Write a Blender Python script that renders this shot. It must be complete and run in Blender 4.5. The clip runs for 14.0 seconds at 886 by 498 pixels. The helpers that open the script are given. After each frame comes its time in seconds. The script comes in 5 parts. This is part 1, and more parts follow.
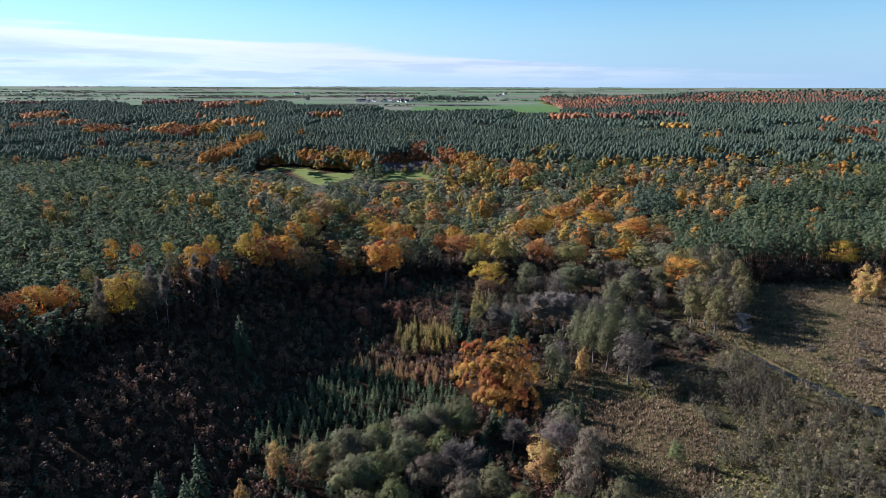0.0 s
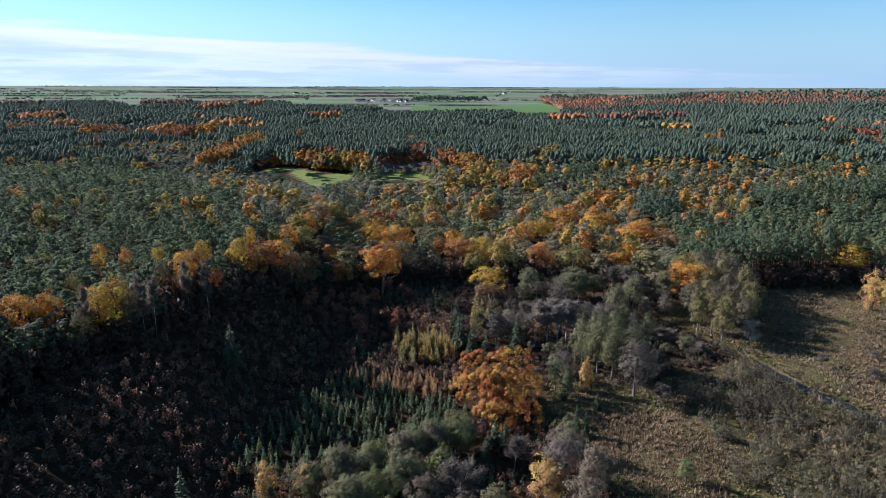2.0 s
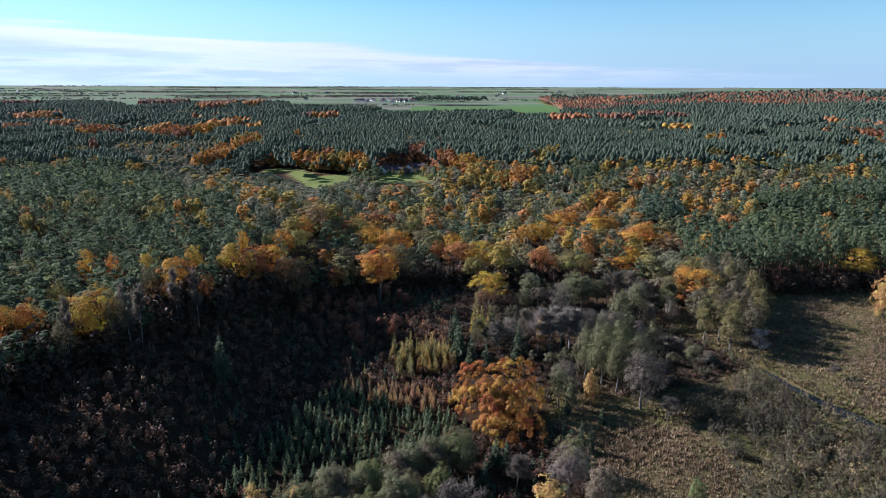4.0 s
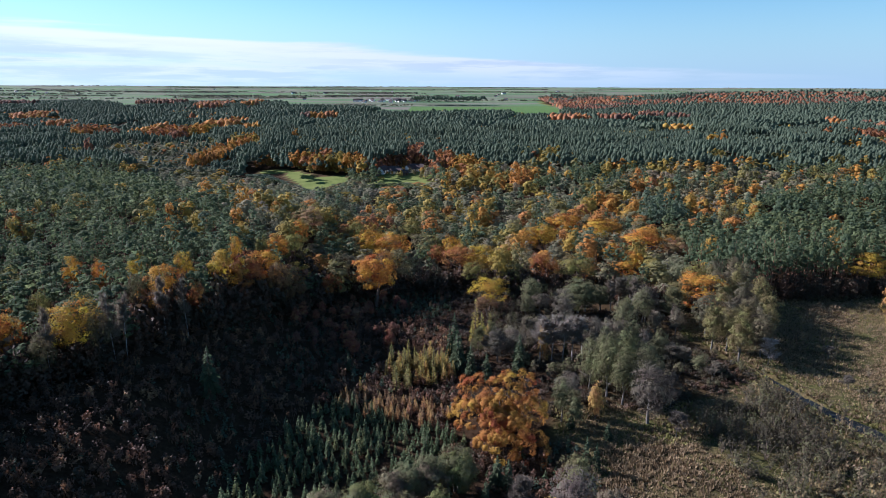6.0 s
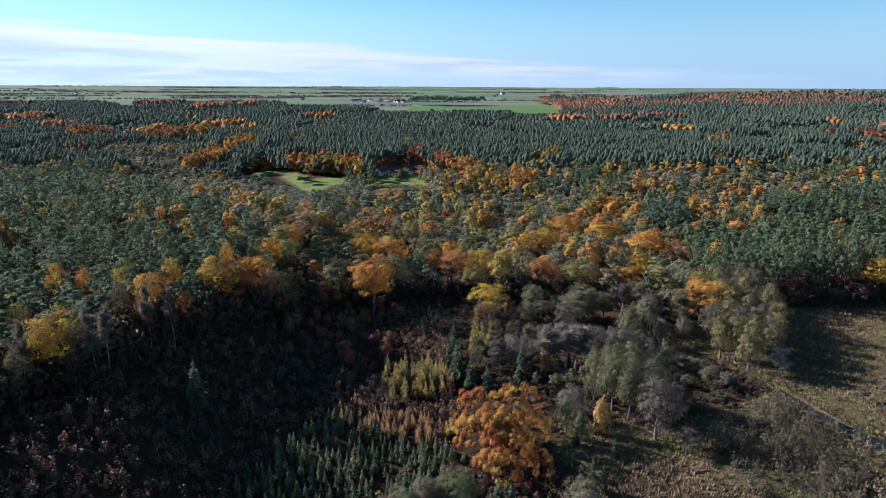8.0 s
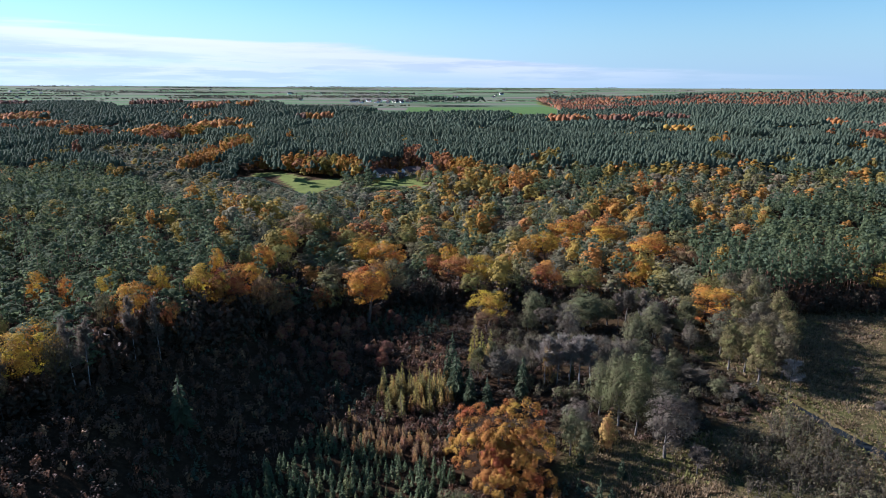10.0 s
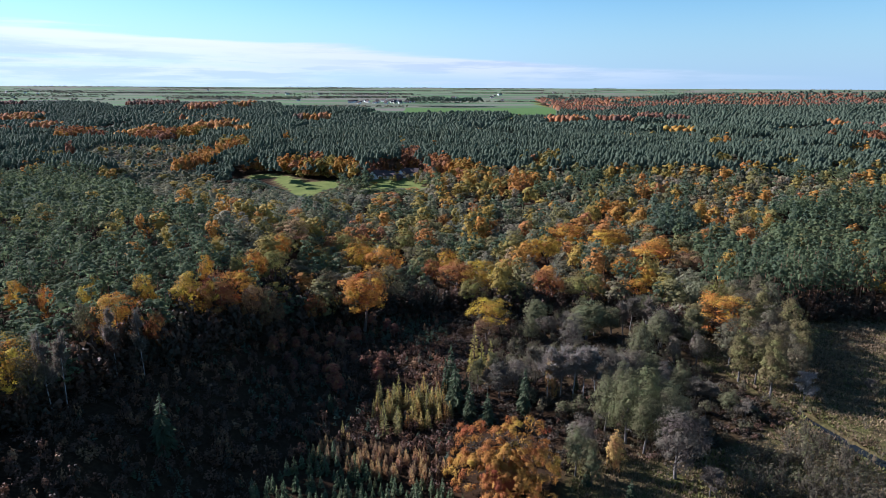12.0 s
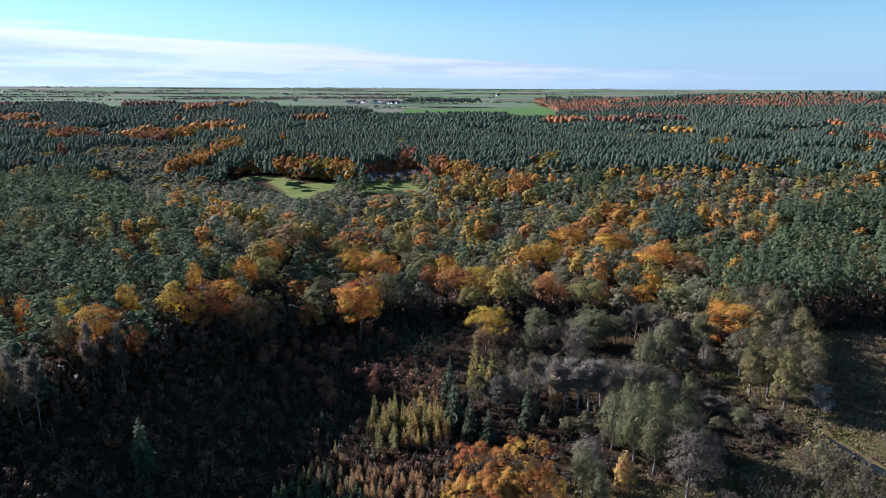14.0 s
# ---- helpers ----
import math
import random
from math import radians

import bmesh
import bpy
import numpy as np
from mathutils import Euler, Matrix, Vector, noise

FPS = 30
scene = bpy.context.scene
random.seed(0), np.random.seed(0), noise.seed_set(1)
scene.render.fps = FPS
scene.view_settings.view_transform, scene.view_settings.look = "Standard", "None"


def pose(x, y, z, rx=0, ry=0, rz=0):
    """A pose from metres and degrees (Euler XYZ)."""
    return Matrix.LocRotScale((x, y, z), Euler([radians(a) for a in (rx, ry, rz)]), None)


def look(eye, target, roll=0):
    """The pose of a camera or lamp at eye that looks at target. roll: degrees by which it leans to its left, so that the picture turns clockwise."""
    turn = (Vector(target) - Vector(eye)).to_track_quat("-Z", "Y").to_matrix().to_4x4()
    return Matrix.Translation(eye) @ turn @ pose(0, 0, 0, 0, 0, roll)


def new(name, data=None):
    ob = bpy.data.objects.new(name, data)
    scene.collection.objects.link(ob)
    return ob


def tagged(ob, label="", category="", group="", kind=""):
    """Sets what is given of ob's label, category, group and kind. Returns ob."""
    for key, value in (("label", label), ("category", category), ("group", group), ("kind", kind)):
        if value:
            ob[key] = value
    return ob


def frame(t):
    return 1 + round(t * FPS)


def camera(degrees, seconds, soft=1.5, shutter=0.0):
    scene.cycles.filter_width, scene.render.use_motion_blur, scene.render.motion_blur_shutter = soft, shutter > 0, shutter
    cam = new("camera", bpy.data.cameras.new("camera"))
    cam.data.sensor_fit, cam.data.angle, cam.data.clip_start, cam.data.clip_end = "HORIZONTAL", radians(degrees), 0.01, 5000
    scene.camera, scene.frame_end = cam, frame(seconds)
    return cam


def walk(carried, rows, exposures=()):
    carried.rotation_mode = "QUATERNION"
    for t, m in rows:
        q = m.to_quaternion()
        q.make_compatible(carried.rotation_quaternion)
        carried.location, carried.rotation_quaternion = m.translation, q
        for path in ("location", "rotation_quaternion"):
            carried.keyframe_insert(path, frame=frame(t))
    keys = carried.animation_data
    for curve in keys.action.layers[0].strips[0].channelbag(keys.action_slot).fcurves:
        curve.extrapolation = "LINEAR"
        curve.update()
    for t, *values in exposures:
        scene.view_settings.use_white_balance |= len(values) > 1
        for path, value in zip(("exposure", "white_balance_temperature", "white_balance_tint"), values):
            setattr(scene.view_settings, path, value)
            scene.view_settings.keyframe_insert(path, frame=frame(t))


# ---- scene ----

# ------------------------------------------------------------ camera and its flight
cam = camera(70.0, 14.0, 0.72)
FLIGHT = [
    (0, 0.00, 0.00, 80.00, -14.569, 0.000, 0.130),
    (2, 0.17, 6.57, 80.16, -14.591, -0.039, 0.162),
    (4, 0.32, 13.35, 80.29, -14.602, -0.100, 0.191),
    (6, 0.45, 20.34, 80.38, -14.600, -0.183, 0.215),
    (8, 0.57, 27.54, 80.44, -14.585, -0.289, 0.235),
    (10, 0.66, 34.95, 80.47, -14.559, -0.417, 0.252),
    (12, 0.73, 42.57, 80.47, -14.520, -0.568, 0.264),
    (14, 0.79, 50.40, 80.43, -14.469, -0.741, 0.272),
]
walk(cam, [(t, pose(x, y, z, 90 + pitch, 0, yaw) @ pose(0, 0, 0, 0, 0, roll)) for t, x, y, z, pitch, yaw, roll in FLIGHT], [(0, 1.52, 5550, 26), (14, 1.52, 5550, 26)])

# ------------------------------------------------------------ sun and sky
SUN_EL, SUN_AZ = 26.0, -67.0          # degrees; azimuth from +y, positive towards +x
sun_dir = Vector((math.cos(radians(SUN_EL)) * math.sin(radians(SUN_AZ)),
                  math.cos(radians(SUN_EL)) * math.cos(radians(SUN_AZ)), math.sin(radians(SUN_EL))))
lamp = bpy.data.lights.new("sun", "SUN")
lamp.energy, lamp.angle, lamp.color = 5.0, radians(0.6), (1.0, 0.95, 0.86)
sun = new("sun", lamp)
sun.matrix_world = look(sun_dir * 500, (0, 0, 0))

world = bpy.data.worlds.new("sky")
scene.world = world
world.use_nodes = True
wt = world.node_tree
wt.nodes.clear()
sky = wt.nodes.new("ShaderNodeTexSky")
sky.sky_type, sky.sun_disc = "NISHITA", False
sky.sun_elevation, sky.sun_rotation = radians(SUN_EL), radians(SUN_AZ)
sky.air_density, sky.dust_density, sky.ozone_density = 1.0, 0.15, 3.0
bg = wt.nodes.new("ShaderNodeBackground")
bg.inputs["Strength"].default_value = 0.0445
out = wt.nodes.new("ShaderNodeOutputWorld")
# thin stratus over the horizon, thickest towards the sun's side
co = wt.nodes.new("ShaderNodeTexCoord")
mp = wt.nodes.new("ShaderNodeMapping")
mp.inputs["Scale"].default_value = (1.3, 1.3, 22.0)
nz = wt.nodes.new("ShaderNodeTexNoise")
nz.inputs["Scale"].default_value, nz.inputs["Detail"].default_value = 2.2, 8.0
nz.inputs["Roughness"].default_value = 0.55
wt.links.new(co.outputs["Generated"], mp.inputs["Vector"])
wt.links.new(mp.outputs["Vector"], nz.inputs["Vector"])
sep = wt.nodes.new("ShaderNodeSeparateXYZ")
wt.links.new(co.outputs["Generated"], sep.inputs[0])


def wmath(op, a, b=None, clamp=False):
    n = wt.nodes.new("ShaderNodeMath")
    n.operation, n.use_clamp = op, clamp
    for k, v in enumerate((a, b)):
        if v is None:
            continue
        if isinstance(v, (int, float)):
            n.inputs[k].default_value = v
        else:
            wt.links.new(v, n.inputs[k])
    return n.outputs[0]


def wramp(v, a, b):
    n = wt.nodes.new("ShaderNodeMapRange")
    n.interpolation_type = "SMOOTHSTEP"
    n.inputs["From Min"].default_value, n.inputs["From Max"].default_value = a, b
    wt.links.new(v, n.inputs["Value"])
    return n.outputs["Result"]


# the bank's upper edge slopes down from west to east; below it the sheet breaks into streaks
edge = wmath("ADD", wmath("MULTIPLY", sep.outputs["X"], -0.062), 0.046)
wob = wmath("MULTIPLY", wmath("SUBTRACT", nz.outputs["Fac"], 0.5), 0.045)
gap = wmath("SUBTRACT", wmath("ADD", edge, wob), sep.outputs["Z"])
bank = wramp(gap, -0.002, 0.009)
deep = wramp(gap, 0.006, 0.045)
fade = wramp(sep.outputs["X"], 0.62, 0.02)
streak = wramp(nz.outputs["Fac"], 0.36, 0.60)
mp2 = wt.nodes.new("ShaderNodeMapping")
mp2.inputs["Scale"].default_value = (4.5, 4.5, 55.0)
nz2 = wt.nodes.new("ShaderNodeTexNoise")
nz2.inputs["Scale"].default_value, nz2.inputs["Detail"].default_value = 1.7, 9.0
nz2.inputs["Roughness"].default_value = 0.6
wt.links.new(co.outputs["Generated"], mp2.inputs["Vector"])
wt.links.new(mp2.outputs["Vector"], nz2.inputs["Vector"])
thread = wramp(nz2.outputs["Fac"], 0.42, 0.62)
body = wmath("SUBTRACT", 1.0, wmath("MULTIPLY", deep, wmath("SUBTRACT", 0.75, wmath("MULTIPLY", streak, 0.6))))
low = wramp(sep.outputs["Z"], -0.004, 0.03)
cov = wmath("MULTIPLY", wmath("MULTIPLY", bank, fade), wmath("MULTIPLY", body, wmath("ADD", wmath("MULTIPLY", low, 0.36), 0.42)), True)
mix = wt.nodes.new("ShaderNodeMix")
mix.data_type = "RGBA"
wt.links.new(cov, mix.inputs["Factor"])
haze = wt.nodes.new("ShaderNodeMix")
haze.data_type = "RGBA"
wt.links.new(wramp(sep.outputs["Z"], 0.16, -0.02), haze.inputs["Factor"])
clear = wt.nodes.new("ShaderNodeMix")
clear.data_type, clear.blend_type = "RGBA", "MULTIPLY"
clear.inputs["Factor"].default_value = 1.0
wt.links.new(sky.outputs[0], clear.inputs["A"])
clear.inputs["B"].default_value = (0.76, 1.09, 1.05, 1)
wt.links.new(clear.outputs["Result"], haze.inputs["A"])
glow = wt.nodes.new("ShaderNodeMix")
glow.data_type = "RGBA"
wt.links.new(wramp(sep.outputs["X"], -0.6, 0.5), glow.inputs["Factor"])
glow.inputs["A"].default_value = (5.0, 7.2, 7.8, 1)
glow.inputs["B"].default_value = (3.3, 5.0, 5.7, 1)
wt.links.new(glow.outputs["Result"], haze.inputs["B"])
wt.links.new(haze.outputs["Result"], mix.inputs["A"])
# sunlit white in the west, thinner and greyer to the east and low down
tone = wt.nodes.new("ShaderNodeMix")
tone.data_type = "RGBA"
grey = wmath("MAXIMUM", wmath("MULTIPLY", wramp(sep.outputs["X"], -0.42, 0.06), wmath("ADD", 0.45, wmath("MULTIPLY", thread, 0.55))), wmath("MULTIPLY", deep, wmath("SUBTRACT", 0.95, wmath("MULTIPLY", thread, 0.8))), True)
wt.links.new(grey, tone.inputs["Factor"])
tone.inputs["A"].default_value = (7.9, 8.1, 8.2, 1)
tone.inputs["B"].default_value = (4.6, 5.5, 5.9, 1)
wt.links.new(tone.outputs["Result"], mix.inputs["B"])
wt.links.new(mix.outputs["Result"], bg.inputs["Color"])
wt.links.new(bg.outputs[0], out.inputs["Surface"])


# ------------------------------------------------------------ materials
def material(name):
    m = bpy.data.materials.new(name)
    m.use_nodes = True
    nt = m.node_tree
    b = nt.nodes["Principled BSDF"]
    b.inputs["Roughness"].default_value = 0.85
    b.inputs["Specular IOR Level"].default_value = 0.25
    return m, nt, b


def add(nt, kind, **values):
    n = nt.nodes.new(kind)
    for k, v in values.items():
        n.inputs[k.replace("_", " ")].default_value = v
    return n


def ramp_node(nt, stops, fac=None):
    n = nt.nodes.new("ShaderNodeValToRGB")
    els = n.color_ramp.elements
    while len(els) < len(stops):
        els.new(0.5)
    for e, (p, c) in zip(els, stops):
        e.position, e.color = p, (*c, 1)
    if fac is not None:
        nt.links.new(fac, n.inputs["Fac"])
    return n.outputs["Color"]


def math_node(nt, op, a, b=None):
    n = nt.nodes.new("ShaderNodeMath")
    n.operation = op
    for k, v in enumerate((a, b)):
        if v is None:
            continue
        if isinstance(v, (int, float)):
            n.inputs[k].default_value = v
        else:
            nt.links.new(v, n.inputs[k])
    return n.outputs[0]


def mixed(nt, fac, a, b, blend="MIX"):
    n = nt.nodes.new("ShaderNodeMix")
    n.data_type, n.blend_type = "RGBA", blend
    for key, v in (("Factor", fac), ("A", a), ("B", b)):
        if isinstance(v, (int, float)):
            n.inputs[key].default_value = v
        elif isinstance(v, tuple):
            n.inputs[key].default_value = (*v, 1)
        else:
            nt.links.new(v, n.inputs[key])
    return n.outputs["Result"]


def foliage(name, stops=None, through_light=0.3, spread=0.28, gloss=0.25, rough=0.7):
    """Leaves: colour by the tint stored on each clump (joined woods) or by the tree's own colour; each leaf varies a little."""
    m, nt, b = material(name)
    at = nt.nodes.new("ShaderNodeAttribute")
    at.attribute_name = "tint"
    geo = nt.nodes.new("ShaderNodeNewGeometry")
    leaf = math_node(nt, "MULTIPLY_ADD", geo.outputs["Random Per Island"], spread)
    nt.nodes[-1].inputs[2].default_value = 1.0 - spread / 2
    if stops:
        col = ramp_node(nt, stops, at.outputs["Fac"])
    else:
        info = nt.nodes.new("ShaderNodeObjectInfo")
        hue = nt.nodes.new("ShaderNodeHueSaturation")
        nt.links.new(info.outputs["Color"], hue.inputs["Color"])
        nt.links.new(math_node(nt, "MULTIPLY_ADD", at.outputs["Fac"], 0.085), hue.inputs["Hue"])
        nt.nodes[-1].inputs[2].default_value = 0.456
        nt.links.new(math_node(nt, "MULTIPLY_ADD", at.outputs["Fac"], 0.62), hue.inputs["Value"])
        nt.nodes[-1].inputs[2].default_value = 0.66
        col = hue.outputs["Color"]
    val = nt.nodes.new("ShaderNodeHueSaturation")
    nt.links.new(col, val.inputs["Color"])
    nt.links.new(leaf, val.inputs["Value"])
    col = val.outputs["Color"]
    nt.links.new(col, b.inputs["Base Color"])
    b.inputs["Roughness"].default_value = rough
    b.inputs["Specular IOR Level"].default_value = gloss
    tr = nt.nodes.new("ShaderNodeBsdfTranslucent")
    nt.links.new(col, tr.inputs["Color"])
    ms = nt.nodes.new("ShaderNodeMixShader")
    ms.inputs[0].default_value = through_light
    nt.links.new(b.outputs[0], ms.inputs[1])
    nt.links.new(tr.outputs[0], ms.inputs[2])
    nt.links.new(ms.outputs[0], nt.nodes["Material Output"].inputs["Surface"])
    return m


def rough_stuff(name, c1, c2, scale, bump=0.3, rough=0.9, c3=None):
    m, nt, b = material(name)
    co_ = nt.nodes.new("ShaderNodeTexCoord")
    n1 = add(nt, "ShaderNodeTexNoise", Scale=scale, Detail=6.0)
    n2 = add(nt, "ShaderNodeTexNoise", Scale=scale * 0.13, Detail=3.0)
    for n in (n1, n2):
        nt.links.new(co_.outputs["Object"], n.inputs["Vector"])
    col = ramp_node(nt, [(0.3, c1), (0.7, c2)], n1.outputs["Fac"])
    if c3:
        col = mixed(nt, math_node(nt, "MULTIPLY", n2.outputs["Fac"], 0.9), col, c3)
    nt.links.new(col, b.inputs["Base Color"])
    b.inputs["Roughness"].default_value = rough
    bp = add(nt, "ShaderNodeBump", Strength=bump, Distance=0.1)
    nt.links.new(n1.outputs["Fac"], bp.inputs["Height"])
    nt.links.new(bp.outputs[0], b.inputs["Normal"])
    return m


# the pale bluish pine stop at 0.26 stands in for haze over far woods
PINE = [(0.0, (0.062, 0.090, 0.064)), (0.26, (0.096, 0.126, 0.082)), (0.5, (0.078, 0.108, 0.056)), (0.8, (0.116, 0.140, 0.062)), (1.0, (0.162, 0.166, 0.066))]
AUTUMN = [(0.0, (0.12, 0.105, 0.062)), (0.16, (0.165, 0.152, 0.054)), (0.34, (0.30, 0.215, 0.046)), (0.52, (0.37, 0.18, 0.038)),
          (0.70, (0.30, 0.132, 0.052)), (0.86, (0.19, 0.09, 0.052)), (1.0, (0.13, 0.082, 0.058))]
GREY = [(0.0, (0.050, 0.045, 0.030)), (0.3, (0.092, 0.078, 0.050)), (0.6, (0.105, 0.108, 0.050)), (0.8, (0.150, 0.122, 0.080)), (1.0, (0.23, 0.17, 0.08))]
BRUSH = [(0.0, (0.038, 0.034, 0.020)), (0.4, (0.080, 0.045, 0.028)), (0.75, (0.14, 0.068, 0.036)), (1.0, (0.26, 0.15, 0.07))]
CARR = [(0.0, (0.115, 0.108, 0.078)), (0.3, (0.165, 0.155, 0.105)), (0.55, (0.17, 0.175, 0.095)), (0.8, (0.22, 0.188, 0.13)), (1.0, (0.31, 0.23, 0.12))]
leaf_pine = foliage("pine needles", PINE, 0.5, 0.2, 0.1, 0.8)
leaf_autumn = foliage("autumn leaves", AUTUMN, 0.34, 0.18, 0.1, 0.8)
leaf_grey = foliage("thin grey twigs and last leaves", GREY, 0.35, 0.16, 0.08, 0.85)
leaf_carr = foliage("pale twigs of wet woodland", CARR, 0.4, 0.16, 0.08, 0.85)
leaf_brush = foliage("withered brush leaves", BRUSH, 0.25)
leaf_own = foliage("leaves of single trees", None, 0.34, 0.2, 0.1, 0.8)
bark = rough_stuff("brown bark", (0.06, 0.045, 0.035), (0.13, 0.10, 0.08), 3.0)
bark_pine = rough_stuff("pine bark", (0.10, 0.06, 0.04), (0.22, 0.12, 0.07), 2.0)
bark_birch = rough_stuff("birch bark", (0.10, 0.095, 0.09), (0.42, 0.40, 0.37), 1.6)
bark_scrub = rough_stuff("brown twig bark", (0.045, 0.034, 0.026), (0.115, 0.088, 0.064), 2.5)
bark_grey = rough_stuff("grey bark", (0.06, 0.054, 0.046), (0.15, 0.135, 0.115), 2.5)


# ------------------------------------------------------------ land
def ss(a):
    a = np.clip(a, 0, 1)
    return a * a * (3 - 2 * a)


def ground_z(x, y):
    left = (12.5 * ss((-36 - x) / 38) + 5 * ss((8 - x) / 62)) * (1 - ss((y - 290) / 200))
    dip = np.exp(-(np.abs(x + (y - 300) * 0.69) / 90) ** 2) * (1 - ss((y - 800) / 300))
    plateau = 9 * ss((y - 330) / 260) * (1 - 0.7 * dip)
    rise = 15 * ss((y - 950) / 600) + np.clip(y - 1450, 0, None) * 0.0108
    hill = 25 * np.exp(-(np.maximum(900 - x, 0) / 430) ** 2 - ((y - 1620) / 330) ** 2)
    return left + plateau + rise + hill


def inside(poly, x, y):
    """Which of the points lie in the polygon."""
    hit = np.zeros(np.shape(x), bool)
    for (x0, y0), (x1, y1) in zip(poly, poly[1:] + poly[:1]):
        if y0 != y1:
            hit ^= ((y0 > y) != (y1 > y)) & (x < (x1 - x0) * (y - y0) / (y1 - y0) + x0)
    return hit


def wobble(x, y, s):
    """Smooth noise between about -1 and 1."""
    return (np.sin(x / s + 1.7 * np.sin(y / s * 0.7)) + np.sin(y / s * 1.3 + 1.3 * np.sin(x / s * 0.9 + 2)) + np.sin((x - y) / s * 0.6 + 4)) / 3


def mesh_of(name, verts, faces, mat, tint=None, smooth=False):
    """A mesh from numpy arrays; faces: one array or several, each with 3 or 4 corners."""
    me = bpy.data.meshes.new(name)
    faces = [f for f in (faces if isinstance(faces, list) else [faces]) if len(f)]
    loops = np.concatenate([f.ravel() for f in faces])
    sizes = np.concatenate([np.full(len(f), f.shape[1]) for f in faces])
    me.vertices.add(len(verts))
    me.vertices.foreach_set("co", np.asarray(verts, np.float32).ravel())
    me.loops.add(len(loops))
    me.loops.foreach_set("vertex_index", loops.astype(np.int32))
    me.polygons.add(len(sizes))
    me.polygons.foreach_set("loop_start", np.concatenate([[0], np.cumsum(sizes)[:-1]]).astype(np.int32))
    me.polygons.foreach_set("loop_total", sizes.astype(np.int32))
    me.polygons.foreach_set("use_smooth", np.full(len(sizes), smooth))
    if tint is not None:
        me.attributes.new("tint", "FLOAT", "POINT").data.foreach_set("value", np.asarray(tint, np.float32))
    me.update(calc_edges=True)
    me.validate()
    me.materials.append(mat)
    return me


# where the tall woods begin (south edge), as a line over x
EDGE_X = [-500, -120, -92, -90, -88, -84, -74, -69, -60, -52, -40, -33, -10, 10, 25, 60, 95, 108, 118, 132, 185, 260, 600]
EDGE_Y = [-250, -200, 20, 100, 124, 144, 153, 172, 190, 206, 228, 242, 258, 264, 262, 258, 238, 230, 246, 252, 258, 262, 300]
STREAM = [(190, 95), (150, 121), (128, 138), (117, 140.5), (109, 147), (103, 158), (96, 175), (93, 190), (84, 208), (74, 226), (60, 244), (30, 300)]
TRACK = [(-4.8, 211.3), (-15.4, 192.9), (-23.3, 181.3), (-30.2, 170.2), (-36.7, 162.1), (-41.4, 149.4), (-43.5, 136.2), (-44.6, 122.9), (-44.2, 110.9)]
VALLEY = [(14, 262), (18, 205), (24, 186), (38, 168), (56, 166), (78, 176), (90, 184), (88, 200), (80, 214), (84, 236), (70, 256), (40, 262)]
ZONES = {
    "belt": [(-63, 232), (-63, 276), (-28, 341), (7, 357), (49, 358), (72, 384), (116, 400), (119, 342), (104, 278), (97, 225), (-20, 225)],
    "carr": [(-68, 374), (-86, 467), (-57, 482), (1, 453), (46, 442), (86, 458), (103, 428), (61, 398), (44, 341), (24, 306), (7, 346), (-25, 343)],
    "carr_west": [(-332, 636), (-365, 758), (-261, 758), (-189, 541), (-142, 508), (-106, 494), (-77, 417), (-60, 322), (-120, 322), (-165, 400), (-190, 437), (-235, 515)],
    "mixed_slope": [(-118, 375), (-91, 378), (-61, 362), (-40, 388), (-26, 267), (-44, 262), (-56, 260), (-75, 252)],
    "meadow": [(-163, 590), (-155, 598), (-134, 590), (-104, 552), (-76, 543), (-70, 520), (-86, 508), (-84, 478), (-99, 479), (-115, 521), (-125, 540), (-135, 568), (-156, 570)],
    "yard": [(-57, 545), (-43, 572), (-9, 572), (-6, 531), (-14, 509), (-34, 511), (-50, 521)],
    "glade": [(-426, 878), (-450, 936), (-427, 943), (-375, 915), (-358, 881), (-388, 857)],
    "east_mix": [(83, 444), (152, 508), (222, 510), (337, 502), (289, 431), (182, 412), (116, 400)],
}


def axis(parts):
    out_ = [parts[0][0]]
    for start, end, step in parts:
        n = max(1, int(round((end - start) / step)))
        out_ += [start + (end - start) * (k + 1) / n for k in range(n)]
    return np.array(out_)


gx = axis([(-4600, -1200, 85), (-1200, -240, 24), (-240, 240, 4), (240, 1200, 24), (1200, 4600, 85)])
gy = axis([(-600, -60, 40), (-60, 320, 4), (320, 640, 8), (640, 1800, 20), (1800, 4850, 45)])
GX, GY = np.meshgrid(gx, gy)
GZ = ground_z(GX, GY)


def line_distance(line, x, y):
    best = np.full(np.shape(x), 1e9)
    for (x0, y0), (x1, y1) in zip(line, line[1:]):
        dx, dy = x1 - x0, y1 - y0
        t = np.clip(((x - x0) * dx + (y - y0) * dy) / (dx * dx + dy * dy), 0, 1)
        best = np.minimum(best, np.hypot(x - x0 - t * dx, y - y0 - t * dy))
    return best


near = (GY < 420) & (np.abs(GX) < 400)
GZ = GZ + near * 0.35 * wobble(GX, GY, 5.0)
SD = line_distance(STREAM, GX, GY)
GZ = GZ - 1.6 * (1 - ss((SD - 2.0) / 2.2)) * (GY > 60) * np.interp(GX, [86, 94], [0.2, 1.0])


def field_from(x):
    """Where the woods end and the farmland begins."""
    return np.interp(x, [-3000, -950, -860, -700, -660, -580, -500, -390, -300, -160, -95, -40, 219, 250, 300, 3000],
                     [1650, 1540, 1550, 1450, 1360, 1515, 1630, 1600, 1380, 1320, 1250, 1240, 1245, 1340, 2050, 2050])


